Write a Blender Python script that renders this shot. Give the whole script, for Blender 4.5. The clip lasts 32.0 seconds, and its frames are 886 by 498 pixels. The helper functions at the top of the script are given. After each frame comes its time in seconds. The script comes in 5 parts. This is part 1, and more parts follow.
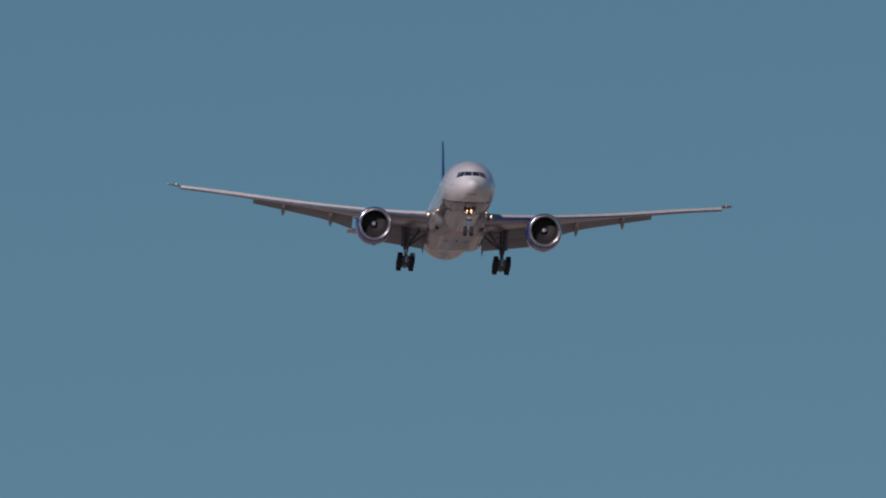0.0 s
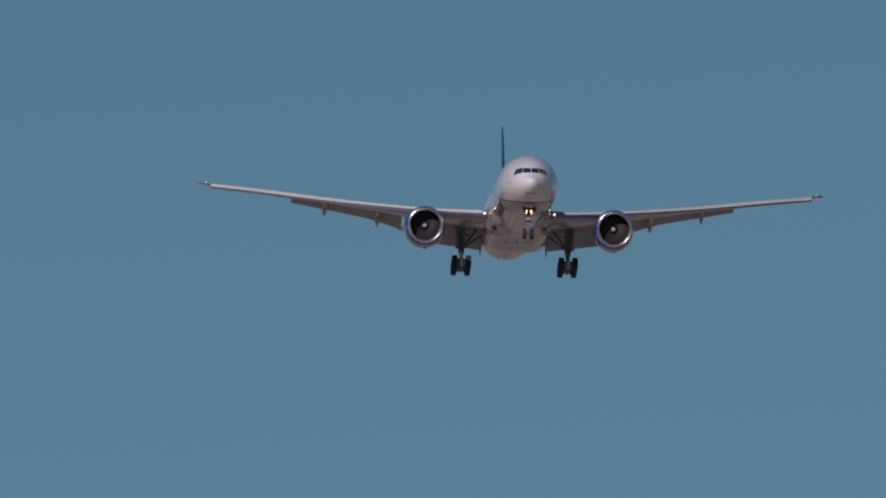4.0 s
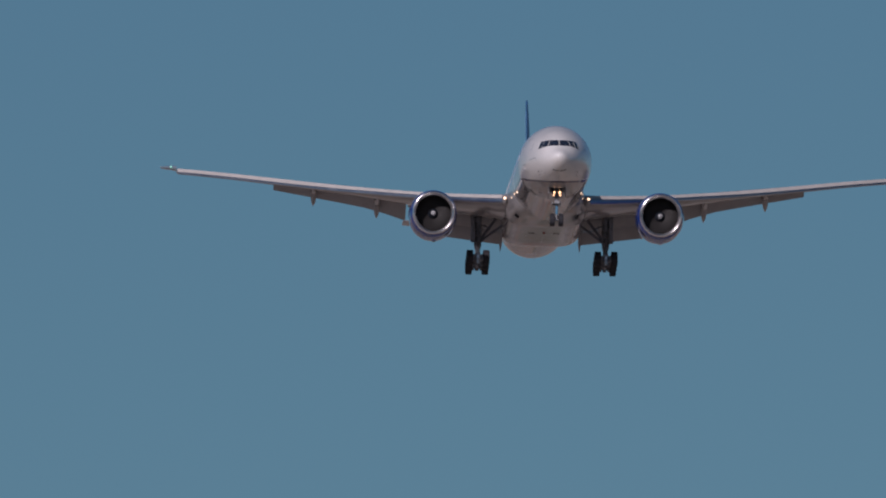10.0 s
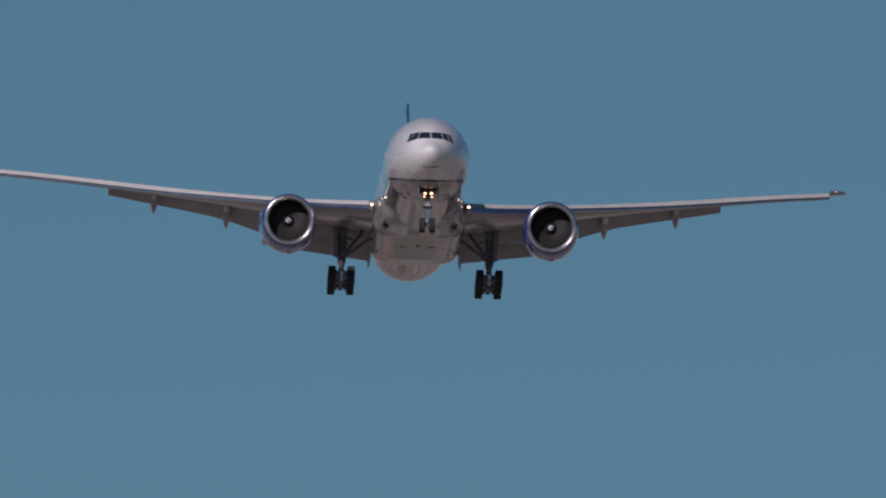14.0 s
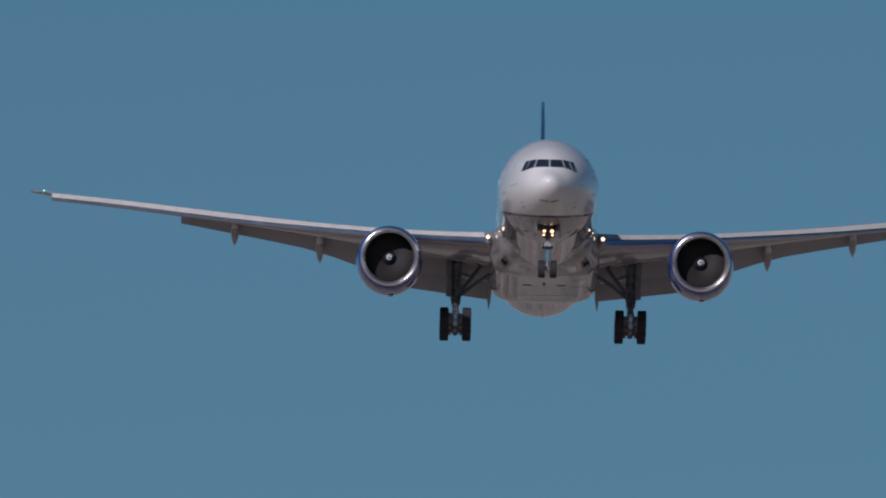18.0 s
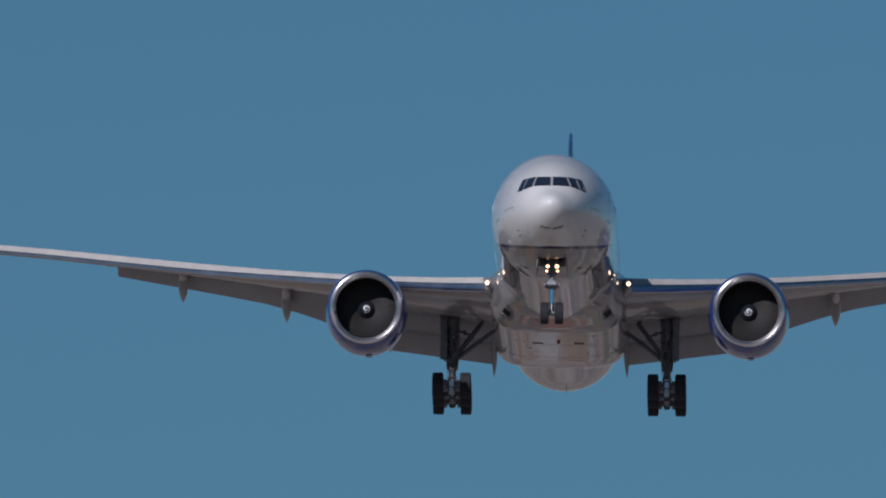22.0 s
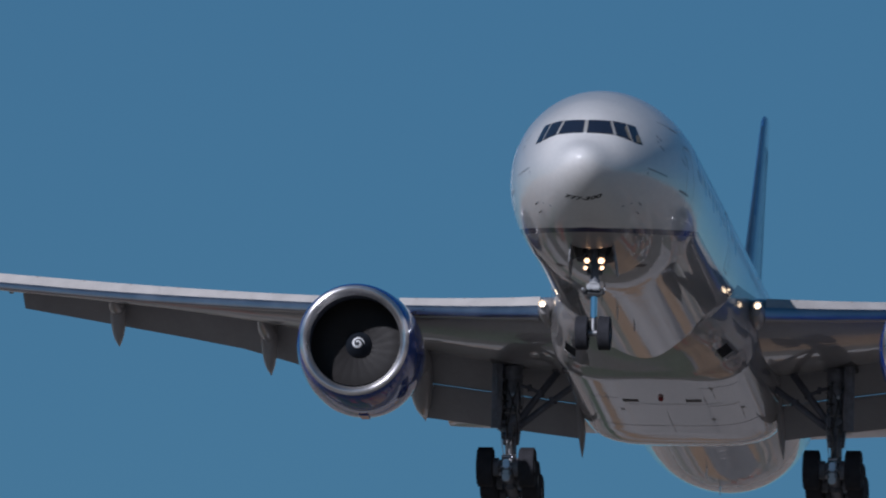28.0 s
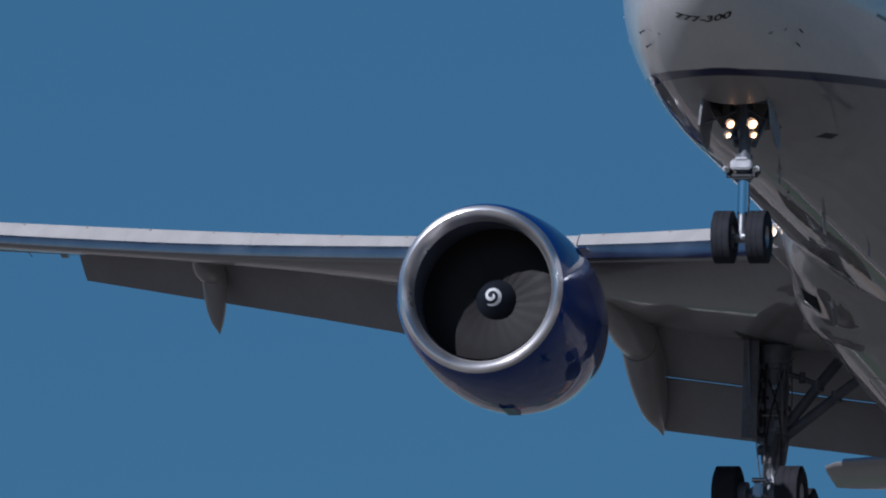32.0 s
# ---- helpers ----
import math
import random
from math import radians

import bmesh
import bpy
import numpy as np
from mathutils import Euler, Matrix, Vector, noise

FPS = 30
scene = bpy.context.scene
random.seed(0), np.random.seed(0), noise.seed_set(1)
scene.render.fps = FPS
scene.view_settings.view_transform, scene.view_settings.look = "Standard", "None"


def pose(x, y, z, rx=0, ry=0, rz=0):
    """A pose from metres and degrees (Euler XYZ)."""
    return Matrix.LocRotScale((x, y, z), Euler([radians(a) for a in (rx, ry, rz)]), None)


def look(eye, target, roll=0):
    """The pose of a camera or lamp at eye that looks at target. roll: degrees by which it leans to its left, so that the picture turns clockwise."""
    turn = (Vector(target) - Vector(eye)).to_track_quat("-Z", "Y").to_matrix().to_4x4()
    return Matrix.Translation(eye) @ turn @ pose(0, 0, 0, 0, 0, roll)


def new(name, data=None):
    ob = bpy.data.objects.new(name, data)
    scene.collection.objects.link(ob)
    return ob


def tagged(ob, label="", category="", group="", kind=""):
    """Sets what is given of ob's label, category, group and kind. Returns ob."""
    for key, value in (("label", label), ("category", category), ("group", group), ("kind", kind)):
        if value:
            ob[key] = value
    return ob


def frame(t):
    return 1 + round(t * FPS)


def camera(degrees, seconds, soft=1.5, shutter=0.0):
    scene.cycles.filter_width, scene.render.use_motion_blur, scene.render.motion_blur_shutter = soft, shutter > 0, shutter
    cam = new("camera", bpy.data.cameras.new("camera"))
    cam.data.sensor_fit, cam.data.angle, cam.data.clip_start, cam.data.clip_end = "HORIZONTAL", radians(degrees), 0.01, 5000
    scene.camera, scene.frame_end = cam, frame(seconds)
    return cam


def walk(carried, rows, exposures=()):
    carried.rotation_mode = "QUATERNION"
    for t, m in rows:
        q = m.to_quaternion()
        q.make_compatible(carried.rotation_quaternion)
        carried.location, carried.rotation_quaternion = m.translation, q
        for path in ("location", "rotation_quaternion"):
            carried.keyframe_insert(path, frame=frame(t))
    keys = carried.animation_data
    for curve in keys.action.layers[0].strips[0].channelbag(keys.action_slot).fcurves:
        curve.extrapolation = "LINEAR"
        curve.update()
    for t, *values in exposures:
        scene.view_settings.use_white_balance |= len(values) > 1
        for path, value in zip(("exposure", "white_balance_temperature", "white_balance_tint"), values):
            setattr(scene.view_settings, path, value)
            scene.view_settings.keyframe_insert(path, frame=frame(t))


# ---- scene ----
cam = camera(2.2642, 32.0, soft=2.0, shutter=0.4)

# ---- the camera: it stands on the ground and follows the aeroplane: seconds, tilt and turn in degrees
AIM = [
    (0, 4.4555, 2.8452), (0.5, 4.4639, 2.8814), (1, 4.4774, 2.9137), (1.5, 4.4918, 2.9469), (2, 4.5041, 2.9804),
    (2.5, 4.5396, 3.1113), (3, 4.5738, 3.2105), (3.5, 4.6007, 3.2656), (4, 4.6137, 3.3074), (4.5, 4.6065, 3.3670),
    (5, 4.5873, 3.4463), (5.5, 4.5724, 3.4805), (6, 4.5785, 3.4493), (6.5, 4.5986, 3.4679), (7, 4.6253, 3.4957),
    (7.5, 4.6723, 3.5559), (8, 4.7631, 3.7182), (8.5, 4.8383, 3.8745), (9, 4.8576, 3.9354), (9.5, 4.8674, 3.9742),
    (10, 4.8787, 4.0092), (10.5, 4.9023, 4.0784), (11, 4.9348, 4.1889), (11.5, 4.9592, 4.2802), (12, 4.9792, 4.3196),
    (12.5, 5.0292, 4.3151), (13, 5.0968, 4.2953), (13.5, 5.1389, 4.2946), (14, 5.1725, 4.2696), (14.5, 5.1977, 4.2397),
    (15, 5.2297, 4.2755), (15.5, 5.2842, 4.4473), (16, 5.3561, 4.7129), (16.5, 5.4313, 4.9597), (17, 5.5217, 5.0759),
    (17.5, 5.6096, 5.1932), (18, 5.6800, 5.3938), (18.5, 5.7546, 5.5524), (19, 5.8586, 5.6397), (19.5, 5.9624, 5.8116),
    (20, 6.0267, 6.0242), (20.5, 6.0421, 6.2420), (21, 6.0919, 6.4434), (21.5, 6.2306, 6.5246), (22, 6.3645, 6.6128),
    (22.5, 6.4665, 6.8226), (23, 6.5626, 7.0302), (23.5, 6.6772, 7.1625), (24, 6.8107, 7.3366), (24.5, 6.9562, 7.6568),
    (25, 7.1186, 7.9873), (25.5, 7.2536, 8.2637), (26, 7.4070, 8.5421), (26.5, 7.5757, 8.8346), (27, 7.7449, 9.1902),
    (27.5, 7.8998, 9.6584), (28, 8.0523, 10.2188), (28.5, 8.2895, 10.7515), (29, 8.5967, 11.2533), (29.5, 8.8775, 11.8288),
    (30, 9.1828, 12.4587), (30.5, 9.6110, 13.2407), (31, 9.9013, 14.2623), (31.5, 10.0362, 15.2874), (32, 10.3938, 16.3284)]

walk(cam, [(t, pose(0, 0, 1.7, 90 + up, 0, turn)) for t, up, turn in AIM],
     exposures=[(0, -0.76, 6400, 23), (13, -0.74, 6360, 22), (16, -0.71, 6240, 19), (20, -0.65, 6000, 15), (26, -0.61, 5840, 12), (32, -0.51, 5580, 11)])

# ---- light: clear afternoon sky and one high sun
SUN_FROM = Vector((-0.290, -0.825, 0.485)).normalized()
sky = bpy.data.worlds.new("sky")
scene.world = sky
sky.use_nodes = True
sky_nodes = sky.node_tree.nodes
sky_tex = sky_nodes.new("ShaderNodeTexSky")
sky_tex.sky_type = "NISHITA"
sky_tex.sun_disc = False
sky_tex.sun_elevation = math.asin(SUN_FROM.z)
sky_tex.sun_rotation = math.atan2(SUN_FROM.x, SUN_FROM.y)
sky_tex.altitude = 1600
sky_tex.air_density = 1.0
sky_tex.dust_density = 0.0
sky_tex.ozone_density = 4.0
sky_co, sky_map, sky_hue = sky_nodes.new("ShaderNodeTexCoord"), sky_nodes.new("ShaderNodeMapping"), sky_nodes.new("ShaderNodeHueSaturation")
sky_map.inputs["Location"].default_value = (0, 0, 0.055)
sky_map.inputs["Scale"].default_value = (1, 1, 1.0)
sky_hue.inputs["Saturation"].default_value = 1.11
sky_hue.inputs["Hue"].default_value = 0.482
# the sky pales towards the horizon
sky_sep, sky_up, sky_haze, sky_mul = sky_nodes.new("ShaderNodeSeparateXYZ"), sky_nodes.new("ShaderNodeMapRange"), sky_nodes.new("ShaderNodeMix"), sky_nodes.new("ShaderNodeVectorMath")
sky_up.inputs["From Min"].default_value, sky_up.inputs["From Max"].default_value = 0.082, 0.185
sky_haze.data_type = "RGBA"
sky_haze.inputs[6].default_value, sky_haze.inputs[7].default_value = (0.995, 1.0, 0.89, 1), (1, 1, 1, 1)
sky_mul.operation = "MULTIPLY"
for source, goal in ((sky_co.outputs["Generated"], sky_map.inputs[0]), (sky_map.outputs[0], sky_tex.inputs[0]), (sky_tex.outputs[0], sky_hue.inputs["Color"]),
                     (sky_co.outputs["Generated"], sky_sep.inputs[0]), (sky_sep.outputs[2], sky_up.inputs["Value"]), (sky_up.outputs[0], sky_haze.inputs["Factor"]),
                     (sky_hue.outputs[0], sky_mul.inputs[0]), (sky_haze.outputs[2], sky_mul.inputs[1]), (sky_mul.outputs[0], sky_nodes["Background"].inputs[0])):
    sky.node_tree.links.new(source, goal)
sky_nodes["Background"].inputs[1].default_value = 0.062
sun_data = bpy.data.lights.new("sun", "SUN")
sun_data.energy, sun_data.angle, sun_data.color = 4.6, radians(0.53), (1.0, 0.945, 0.93)
sun = new("sun", sun_data)
sun.matrix_world = look(SUN_FROM * 100, (0, 0, 0))

# ---- materials


def links_of(m):
    return m.node_tree.nodes, m.node_tree.links


def paint(name, colour, rough=0.35, metal=0.0, coat=0.0, vary=0.12, scale=1.5, grain=12.0, bump=0.0, streak=(1, 1, 1), coat_rough=0.04, spec=0.5):
    """A surface with stains at one scale and grain at a finer one, in metres."""
    m = bpy.data.materials.new(name)
    m.use_nodes = True
    n, l = links_of(m)
    b = n["Principled BSDF"]
    co = n.new("ShaderNodeTexCoord")
    mp = n.new("ShaderNodeMapping")
    mp.inputs["Scale"].default_value = streak
    l.new(co.outputs["Object"], mp.inputs["Vector"])
    big, fine = n.new("ShaderNodeTexNoise"), n.new("ShaderNodeTexNoise")
    for tex, s, d in ((big, 1 / scale, 4), (fine, grain, 3)):
        tex.inputs["Scale"].default_value, tex.inputs["Detail"].default_value = s, d
        l.new(mp.outputs[0], tex.inputs["Vector"])
    mix = n.new("ShaderNodeMath")
    mix.operation = "MULTIPLY_ADD"
    mix.inputs[1].default_value = 0.35
    l.new(fine.outputs["Fac"], mix.inputs[0])
    l.new(big.outputs["Fac"], mix.inputs[2])
    ramp = n.new("ShaderNodeMapRange")
    ramp.inputs["From Min"].default_value, ramp.inputs["From Max"].default_value = 0.45, 0.9
    ramp.inputs["To Min"].default_value, ramp.inputs["To Max"].default_value = 1 - vary, 1 + vary * 0.5
    l.new(mix.outputs[0], ramp.inputs["Value"])
    col = n.new("ShaderNodeVectorMath")
    col.operation = "SCALE"
    col.inputs[0].default_value = colour[:3]
    l.new(ramp.outputs[0], col.inputs["Scale"])
    l.new(col.outputs[0], b.inputs["Base Color"])
    rr = n.new("ShaderNodeMapRange")
    rr.inputs["To Min"].default_value, rr.inputs["To Max"].default_value = rough * 0.8, min(1, rough * 1.25)
    l.new(big.outputs["Fac"], rr.inputs["Value"])
    l.new(rr.outputs[0], b.inputs["Roughness"])
    b.inputs["Metallic"].default_value = metal
    b.inputs["Coat Weight"].default_value = coat
    b.inputs["Coat Roughness"].default_value = coat_rough
    b.inputs["Specular IOR Level"].default_value = spec
    if bump:
        bp = n.new("ShaderNodeBump")
        bp.inputs["Strength"].default_value, bp.inputs["Distance"].default_value = 0.3, bump
        l.new(fine.outputs["Fac"], bp.inputs["Height"])
        l.new(bp.outputs[0], b.inputs["Normal"])
    return m


def glow(name, colour, strength):
    m = bpy.data.materials.new(name)
    m.use_nodes = True
    b = m.node_tree.nodes["Principled BSDF"]
    b.inputs["Base Color"].default_value = (0.9, 0.9, 0.9, 1)
    b.inputs["Emission Color"].default_value = (*colour, 1)
    b.inputs["Emission Strength"].default_value = strength
    return m


def livery():
    """Fuselage paint: white above, a dark blue line that swoops up behind the nose, grey below; rivet lines and panel joints in the relief."""
    m = paint("fuselage_paint", (1, 1, 1), 0.38, coat=1.0, vary=0.1, scale=2.5, grain=9, streak=(0.35, 1, 1), coat_rough=0.015, spec=0.15)
    n, l = links_of(m)
    b = n["Principled BSDF"]
    co = n.new("ShaderNodeTexCoord")
    sep = n.new("ShaderNodeSeparateXYZ")
    l.new(co.outputs["Object"], sep.inputs[0])
    # height of the line along the body
    up1 = n.new("ShaderNodeMapRange")
    up1.inputs["From Min"].default_value, up1.inputs["From Max"].default_value = -3.2, -10.9
    up1.inputs["To Min"].default_value, up1.inputs["To Max"].default_value = -2.30, -1.22
    l.new(sep.outputs[0], up1.inputs["Value"])
    up2 = n.new("ShaderNodeMapRange")
    up2.interpolation_type = "SMOOTHSTEP"
    up2.inputs["From Min"].default_value, up2.inputs["From Max"].default_value = -19.0, -60.0
    up2.inputs["To Min"].default_value, up2.inputs["To Max"].default_value = 0.0, 1.6
    l.new(sep.outputs[0], up2.inputs["Value"])
    line = n.new("ShaderNodeMath")
    line.operation = "ADD"
    l.new(up1.outputs[0], line.inputs[0])
    l.new(up2.outputs[0], line.inputs[1])
    d = n.new("ShaderNodeMath")
    d.operation = "SUBTRACT"
    l.new(sep.outputs[2], d.inputs[0])
    l.new(line.outputs[0], d.inputs[1])
    # the line keeps its width where the skin turns under
    side = n.new("ShaderNodeMath")
    side.operation = "ABSOLUTE"
    l.new(sep.outputs[1], side.inputs[0])
    wide = n.new("ShaderNodeMapRange")
    wide.inputs["From Min"].default_value, wide.inputs["From Max"].default_value = 0.0, 1.7
    wide.inputs["To Min"].default_value, wide.inputs["To Max"].default_value = 1.5, 1.0
    l.new(side.outputs[0], wide.inputs["Value"])
    flat = d
    d = n.new("ShaderNodeMath")
    d.operation = "MULTIPLY"
    l.new(flat.outputs[0], d.inputs[0])
    l.new(wide.outputs[0], d.inputs[1])

    def above(v):
        g = n.new("ShaderNodeMapRange")
        g.inputs["From Min"].default_value, g.inputs["From Max"].default_value = v - 0.008, v + 0.008
        l.new(d.outputs[0], g.inputs["Value"])
        return g.outputs[0]

    def blend(a, bb, fac):
        x = n.new("ShaderNodeMix")
        x.data_type = "RGBA"
        l.new(fac, x.inputs["Factor"])
        for v, k in ((a, 6), (bb, 7)):
            if isinstance(v, tuple):
                x.inputs[k].default_value = v
            else:
                l.new(v, x.inputs[k])
        return x.outputs[2]

    c = blend(GREY, BLUE_LINE, above(-0.085))
    c = blend(c, WHITE, above(0.085))
    gr2 = n.new("ShaderNodeMapRange")
    gr2.inputs["To Min"].default_value, gr2.inputs["To Max"].default_value = 0.015, 0.10
    l.new(above(-0.085), gr2.inputs["Value"])
    # the coat is thinned ahead of the nose gear to weaken the lamps' mirrored spots
    dull = n.new("ShaderNodeVectorMath")
    dull.operation = "DISTANCE"
    shrink = n.new("ShaderNodeMapping")
    shrink.inputs["Location"].default_value, shrink.inputs["Scale"].default_value = (3.9 / 1.3, 0, 2.3 / 0.7), (1 / 1.3, 1 / 0.75, 1 / 0.7)
    l.new(co.outputs["Object"], shrink.inputs["Vector"])
    l.new(shrink.outputs[0], dull.inputs[0])
    dr = n.new("ShaderNodeMapRange")
    dr.inputs["From Min"].default_value, dr.inputs["From Max"].default_value = 1.1, 0.7
    dr.inputs["To Min"].default_value, dr.inputs["To Max"].default_value = 1.0, 0.05
    l.new(dull.outputs["Value"], dr.inputs["Value"])
    l.new(dr.outputs[0], b.inputs["Coat Weight"])
    l.new(gr2.outputs[0], b.inputs["Coat Roughness"])
    stain = b.inputs["Base Color"].links[0].from_socket
    mul = n.new("ShaderNodeVectorMath")
    mul.operation = "MULTIPLY"
    l.new(stain, mul.inputs[0])
    l.new(c, mul.inputs[1])
    l.new(mul.outputs[0], b.inputs["Base Color"])
    # ring joints every 2.6 m and lap joints along the body, as shallow grooves
    w = n.new("ShaderNodeMath")
    w.operation = "PINGPONG"
    w.inputs[1].default_value = 1.3
    l.new(sep.outputs[0], w.inputs[0])
    gr = n.new("ShaderNodeMapRange")
    gr.inputs["From Min"].default_value, gr.inputs["From Max"].default_value = 0.0, 0.02
    l.new(w.outputs[0], gr.inputs["Value"])
    bp = n.new("ShaderNodeBump")
    bp.inputs["Strength"].default_value, bp.inputs["Distance"].default_value = 0.25, 0.004
    l.new(gr.outputs[0], bp.inputs["Height"])
    l.new(bp.outputs[0], b.inputs["Normal"])
    ripple(m)
    return m


def ripple(m, size=0.55, depth=0.0012):
    """Slight waves of the thin skin between its frames, seen in what the gloss mirrors."""
    n, l = links_of(m)
    b = n["Principled BSDF"]
    co, mp, tex, bp = n.new("ShaderNodeTexCoord"), n.new("ShaderNodeMapping"), n.new("ShaderNodeTexNoise"), n.new("ShaderNodeBump")
    mp.inputs["Scale"].default_value = (1.6, 0.8, 0.8)
    tex.inputs["Scale"].default_value, tex.inputs["Detail"].default_value = 1 / size, 1.0
    bp.inputs["Strength"].default_value, bp.inputs["Distance"].default_value = 1.0, depth
    l.new(co.outputs["Object"], mp.inputs["Vector"])
    l.new(mp.outputs[0], tex.inputs["Vector"])
    l.new(tex.outputs["Fac"], bp.inputs["Height"])
    l.new(bp.outputs[0], b.inputs["Coat Normal"])


def brushed(m, amount, turn):
    """Fine circular brushing about the thing's x axis."""
    n, l = links_of(m)
    b = n["Principled BSDF"]
    tg = n.new("ShaderNodeTangent")
    tg.direction_type, tg.axis = "RADIAL", "X"
    l.new(tg.outputs[0], b.inputs["Tangent"])
    b.inputs["Anisotropic"].default_value, b.inputs["Anisotropic Rotation"].default_value = amount, turn


WHITE, GREY, BLUE_LINE = (0.72, 0.70, 0.682, 1), (0.29, 0.272, 0.266, 1), (0.009, 0.014, 0.07, 1)
M_BODY = livery()
M_BELLY = paint("belly_grey", (0.29, 0.272, 0.266), 0.4, coat=1.0, vary=0.16, scale=1.8, grain=7, streak=(0.3, 1, 1), coat_rough=0.025, spec=0.12)
M_POST = paint("window_post", (0.36, 0.345, 0.33), 0.5, vary=0.1, scale=0.3)
M_SUNLIT_LINING = paint("sunlit_lining_patch", (0.20, 0.175, 0.135), 0.6, vary=0.25, scale=0.2)
M_WING = paint("wing_grey", (0.35, 0.33, 0.328), 0.34, coat=0.9, vary=0.14, scale=2.0, grain=6, streak=(0.4, 1, 1), coat_rough=0.03, spec=0.15)
ripple(M_BELLY)
ripple(M_WING)
M_DOOR = paint("door_grey", (0.24, 0.235, 0.24), 0.35, vary=0.25, scale=0.5, grain=10)
M_FLAP = paint("flap_grey", (0.28, 0.272, 0.285), 0.45, vary=0.15, scale=1.2, grain=7, streak=(0.3, 1, 1))
M_TIP = paint("tip_grey", (0.22, 0.29, 0.35), 0.3, coat=0.8, vary=0.15, scale=0.5, grain=12)
M_SLAT = paint("slat_paint", (0.495, 0.462, 0.435), 0.45, vary=0.12, scale=0.8, grain=14)
M_BARE = paint("bare_metal", (0.47, 0.475, 0.52), 0.30, metal=1.0, vary=0.1, scale=0.7, grain=20)
M_LIP = paint("polished_lip", (0.86, 0.825, 0.82), 0.295, metal=1.0, vary=0.08, scale=0.6, grain=22)
brushed(M_LIP, 0.9, 0.25)
M_BLUE = paint("cowl_blue", (0.004, 0.042, 0.25), 0.45, coat=1.0, vary=0.12, scale=1.0, grain=9, coat_rough=0.012, spec=0.05)
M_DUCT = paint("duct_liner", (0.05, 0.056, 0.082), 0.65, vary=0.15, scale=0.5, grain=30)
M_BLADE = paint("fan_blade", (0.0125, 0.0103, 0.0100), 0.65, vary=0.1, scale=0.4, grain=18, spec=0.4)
M_SPIN = paint("spinner_black", (0.016, 0.02, 0.028), 0.4, vary=0.1, scale=0.4, grain=14)
M_MARK = paint("white_mark", (0.8, 0.8, 0.8), 0.5, vary=0.06)
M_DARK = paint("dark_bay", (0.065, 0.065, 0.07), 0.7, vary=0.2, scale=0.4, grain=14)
M_MOUTH = paint("inlet_shade", (0.025, 0.026, 0.03), 0.9, vary=0.2, spec=0.1)
M_TYRE = paint("tyre_rubber", (0.036, 0.036, 0.042), 0.92, vary=0.25, scale=0.3, grain=25, bump=0.003, spec=0.15)
M_RIM = paint("wheel_rim", (0.45, 0.45, 0.46), 0.4, metal=0.7, vary=0.15, scale=0.3, grain=20)
M_GEAR = paint("gear_grey", (0.175, 0.182, 0.21), 0.5, vary=0.4, scale=0.35, grain=14, bump=0.004)
M_BRACE = paint("brace_grey", (0.105, 0.11, 0.135), 0.5, vary=0.3, scale=0.35, grain=14)
M_CHROME = paint("oleo_chrome", (0.85, 0.86, 0.88), 0.1, metal=1.0, vary=0.05, scale=0.4, grain=20)
M_STEEL = paint("fitting_steel", (0.30, 0.30, 0.31), 0.35, metal=0.8, vary=0.2, scale=0.2, grain=25)
M_GEARBOX = paint("steering_steel", (0.33, 0.33, 0.34), 0.45, metal=0.5, vary=0.25, scale=0.15, grain=25)
M_GLASS = paint("cockpit_glass", (0.02, 0.027, 0.047), 0.08, vary=0.1, coat=0.5, scale=0.5, spec=0.8)
M_BLACK = paint("black_trim", (0.015, 0.015, 0.017), 0.5, vary=0.1, scale=0.4)
M_TAIL = paint("tail_blue", (0.035, 0.115, 0.28), 0.4, coat=1.0, vary=0.12, scale=1.5, grain=6)
M_TAIL2 = paint("tail_light_blue", (0.16, 0.32, 0.52), 0.3, coat=0.6, vary=0.1, scale=1.5, grain=6)
M_APRON = paint("apron_concrete", (0.50, 0.45, 0.415), 0.9, vary=0.25, scale=35, grain=0.3)
M_ASPHALT = paint("taxiway_asphalt", (0.20, 0.19, 0.185), 0.9, vary=0.25, scale=30, grain=0.3)
M_DIRT = paint("bare_earth", (0.44, 0.265, 0.145), 0.95, vary=0.35, scale=18, grain=0.3)
M_GREEN_GRASS = paint("green_grass", (0.098, 0.138, 0.078), 0.95, vary=0.35, scale=20, grain=0.4)
M_ROOF = paint("clay_roof", (0.42, 0.115, 0.075), 0.9, vary=0.4, scale=12, grain=0.3)
M_GRASS = paint("mown_grass", (0.155, 0.14, 0.118), 0.95, vary=0.35, scale=22, grain=0.4)
M_RUST = paint("brown_cover", (0.34, 0.28, 0.235), 0.6, vary=0.3, scale=0.1)
M_SEAM = paint("door_seam", (0.60, 0.60, 0.61), 0.5, vary=0.1)
M_HOT = paint("exhaust_metal", (0.3, 0.27, 0.24), 0.4, metal=0.9, vary=0.2, scale=0.5)
M_FAINT = paint("faint_marking", (0.28, 0.29, 0.31), 0.5, vary=0.15, scale=0.3)
M_SHADE = paint("cabin_glass", (0.56, 0.57, 0.60), 0.2, vary=0.1, scale=0.4)
M_TITLE = paint("title_blue", (0.11, 0.22, 0.45), 0.38, coat=1.0, vary=0.08, coat_rough=0.14)
M_RED = paint("red_lens", (0.22, 0.02, 0.02), 0.25, vary=0.05)
M_ROOTLAMP = glow("lamp_root", (1.0, 0.70, 0.42), 4.5)
M_LAMP = glow("lamp_warm", (1.0, 0.54, 0.26), 6.0)
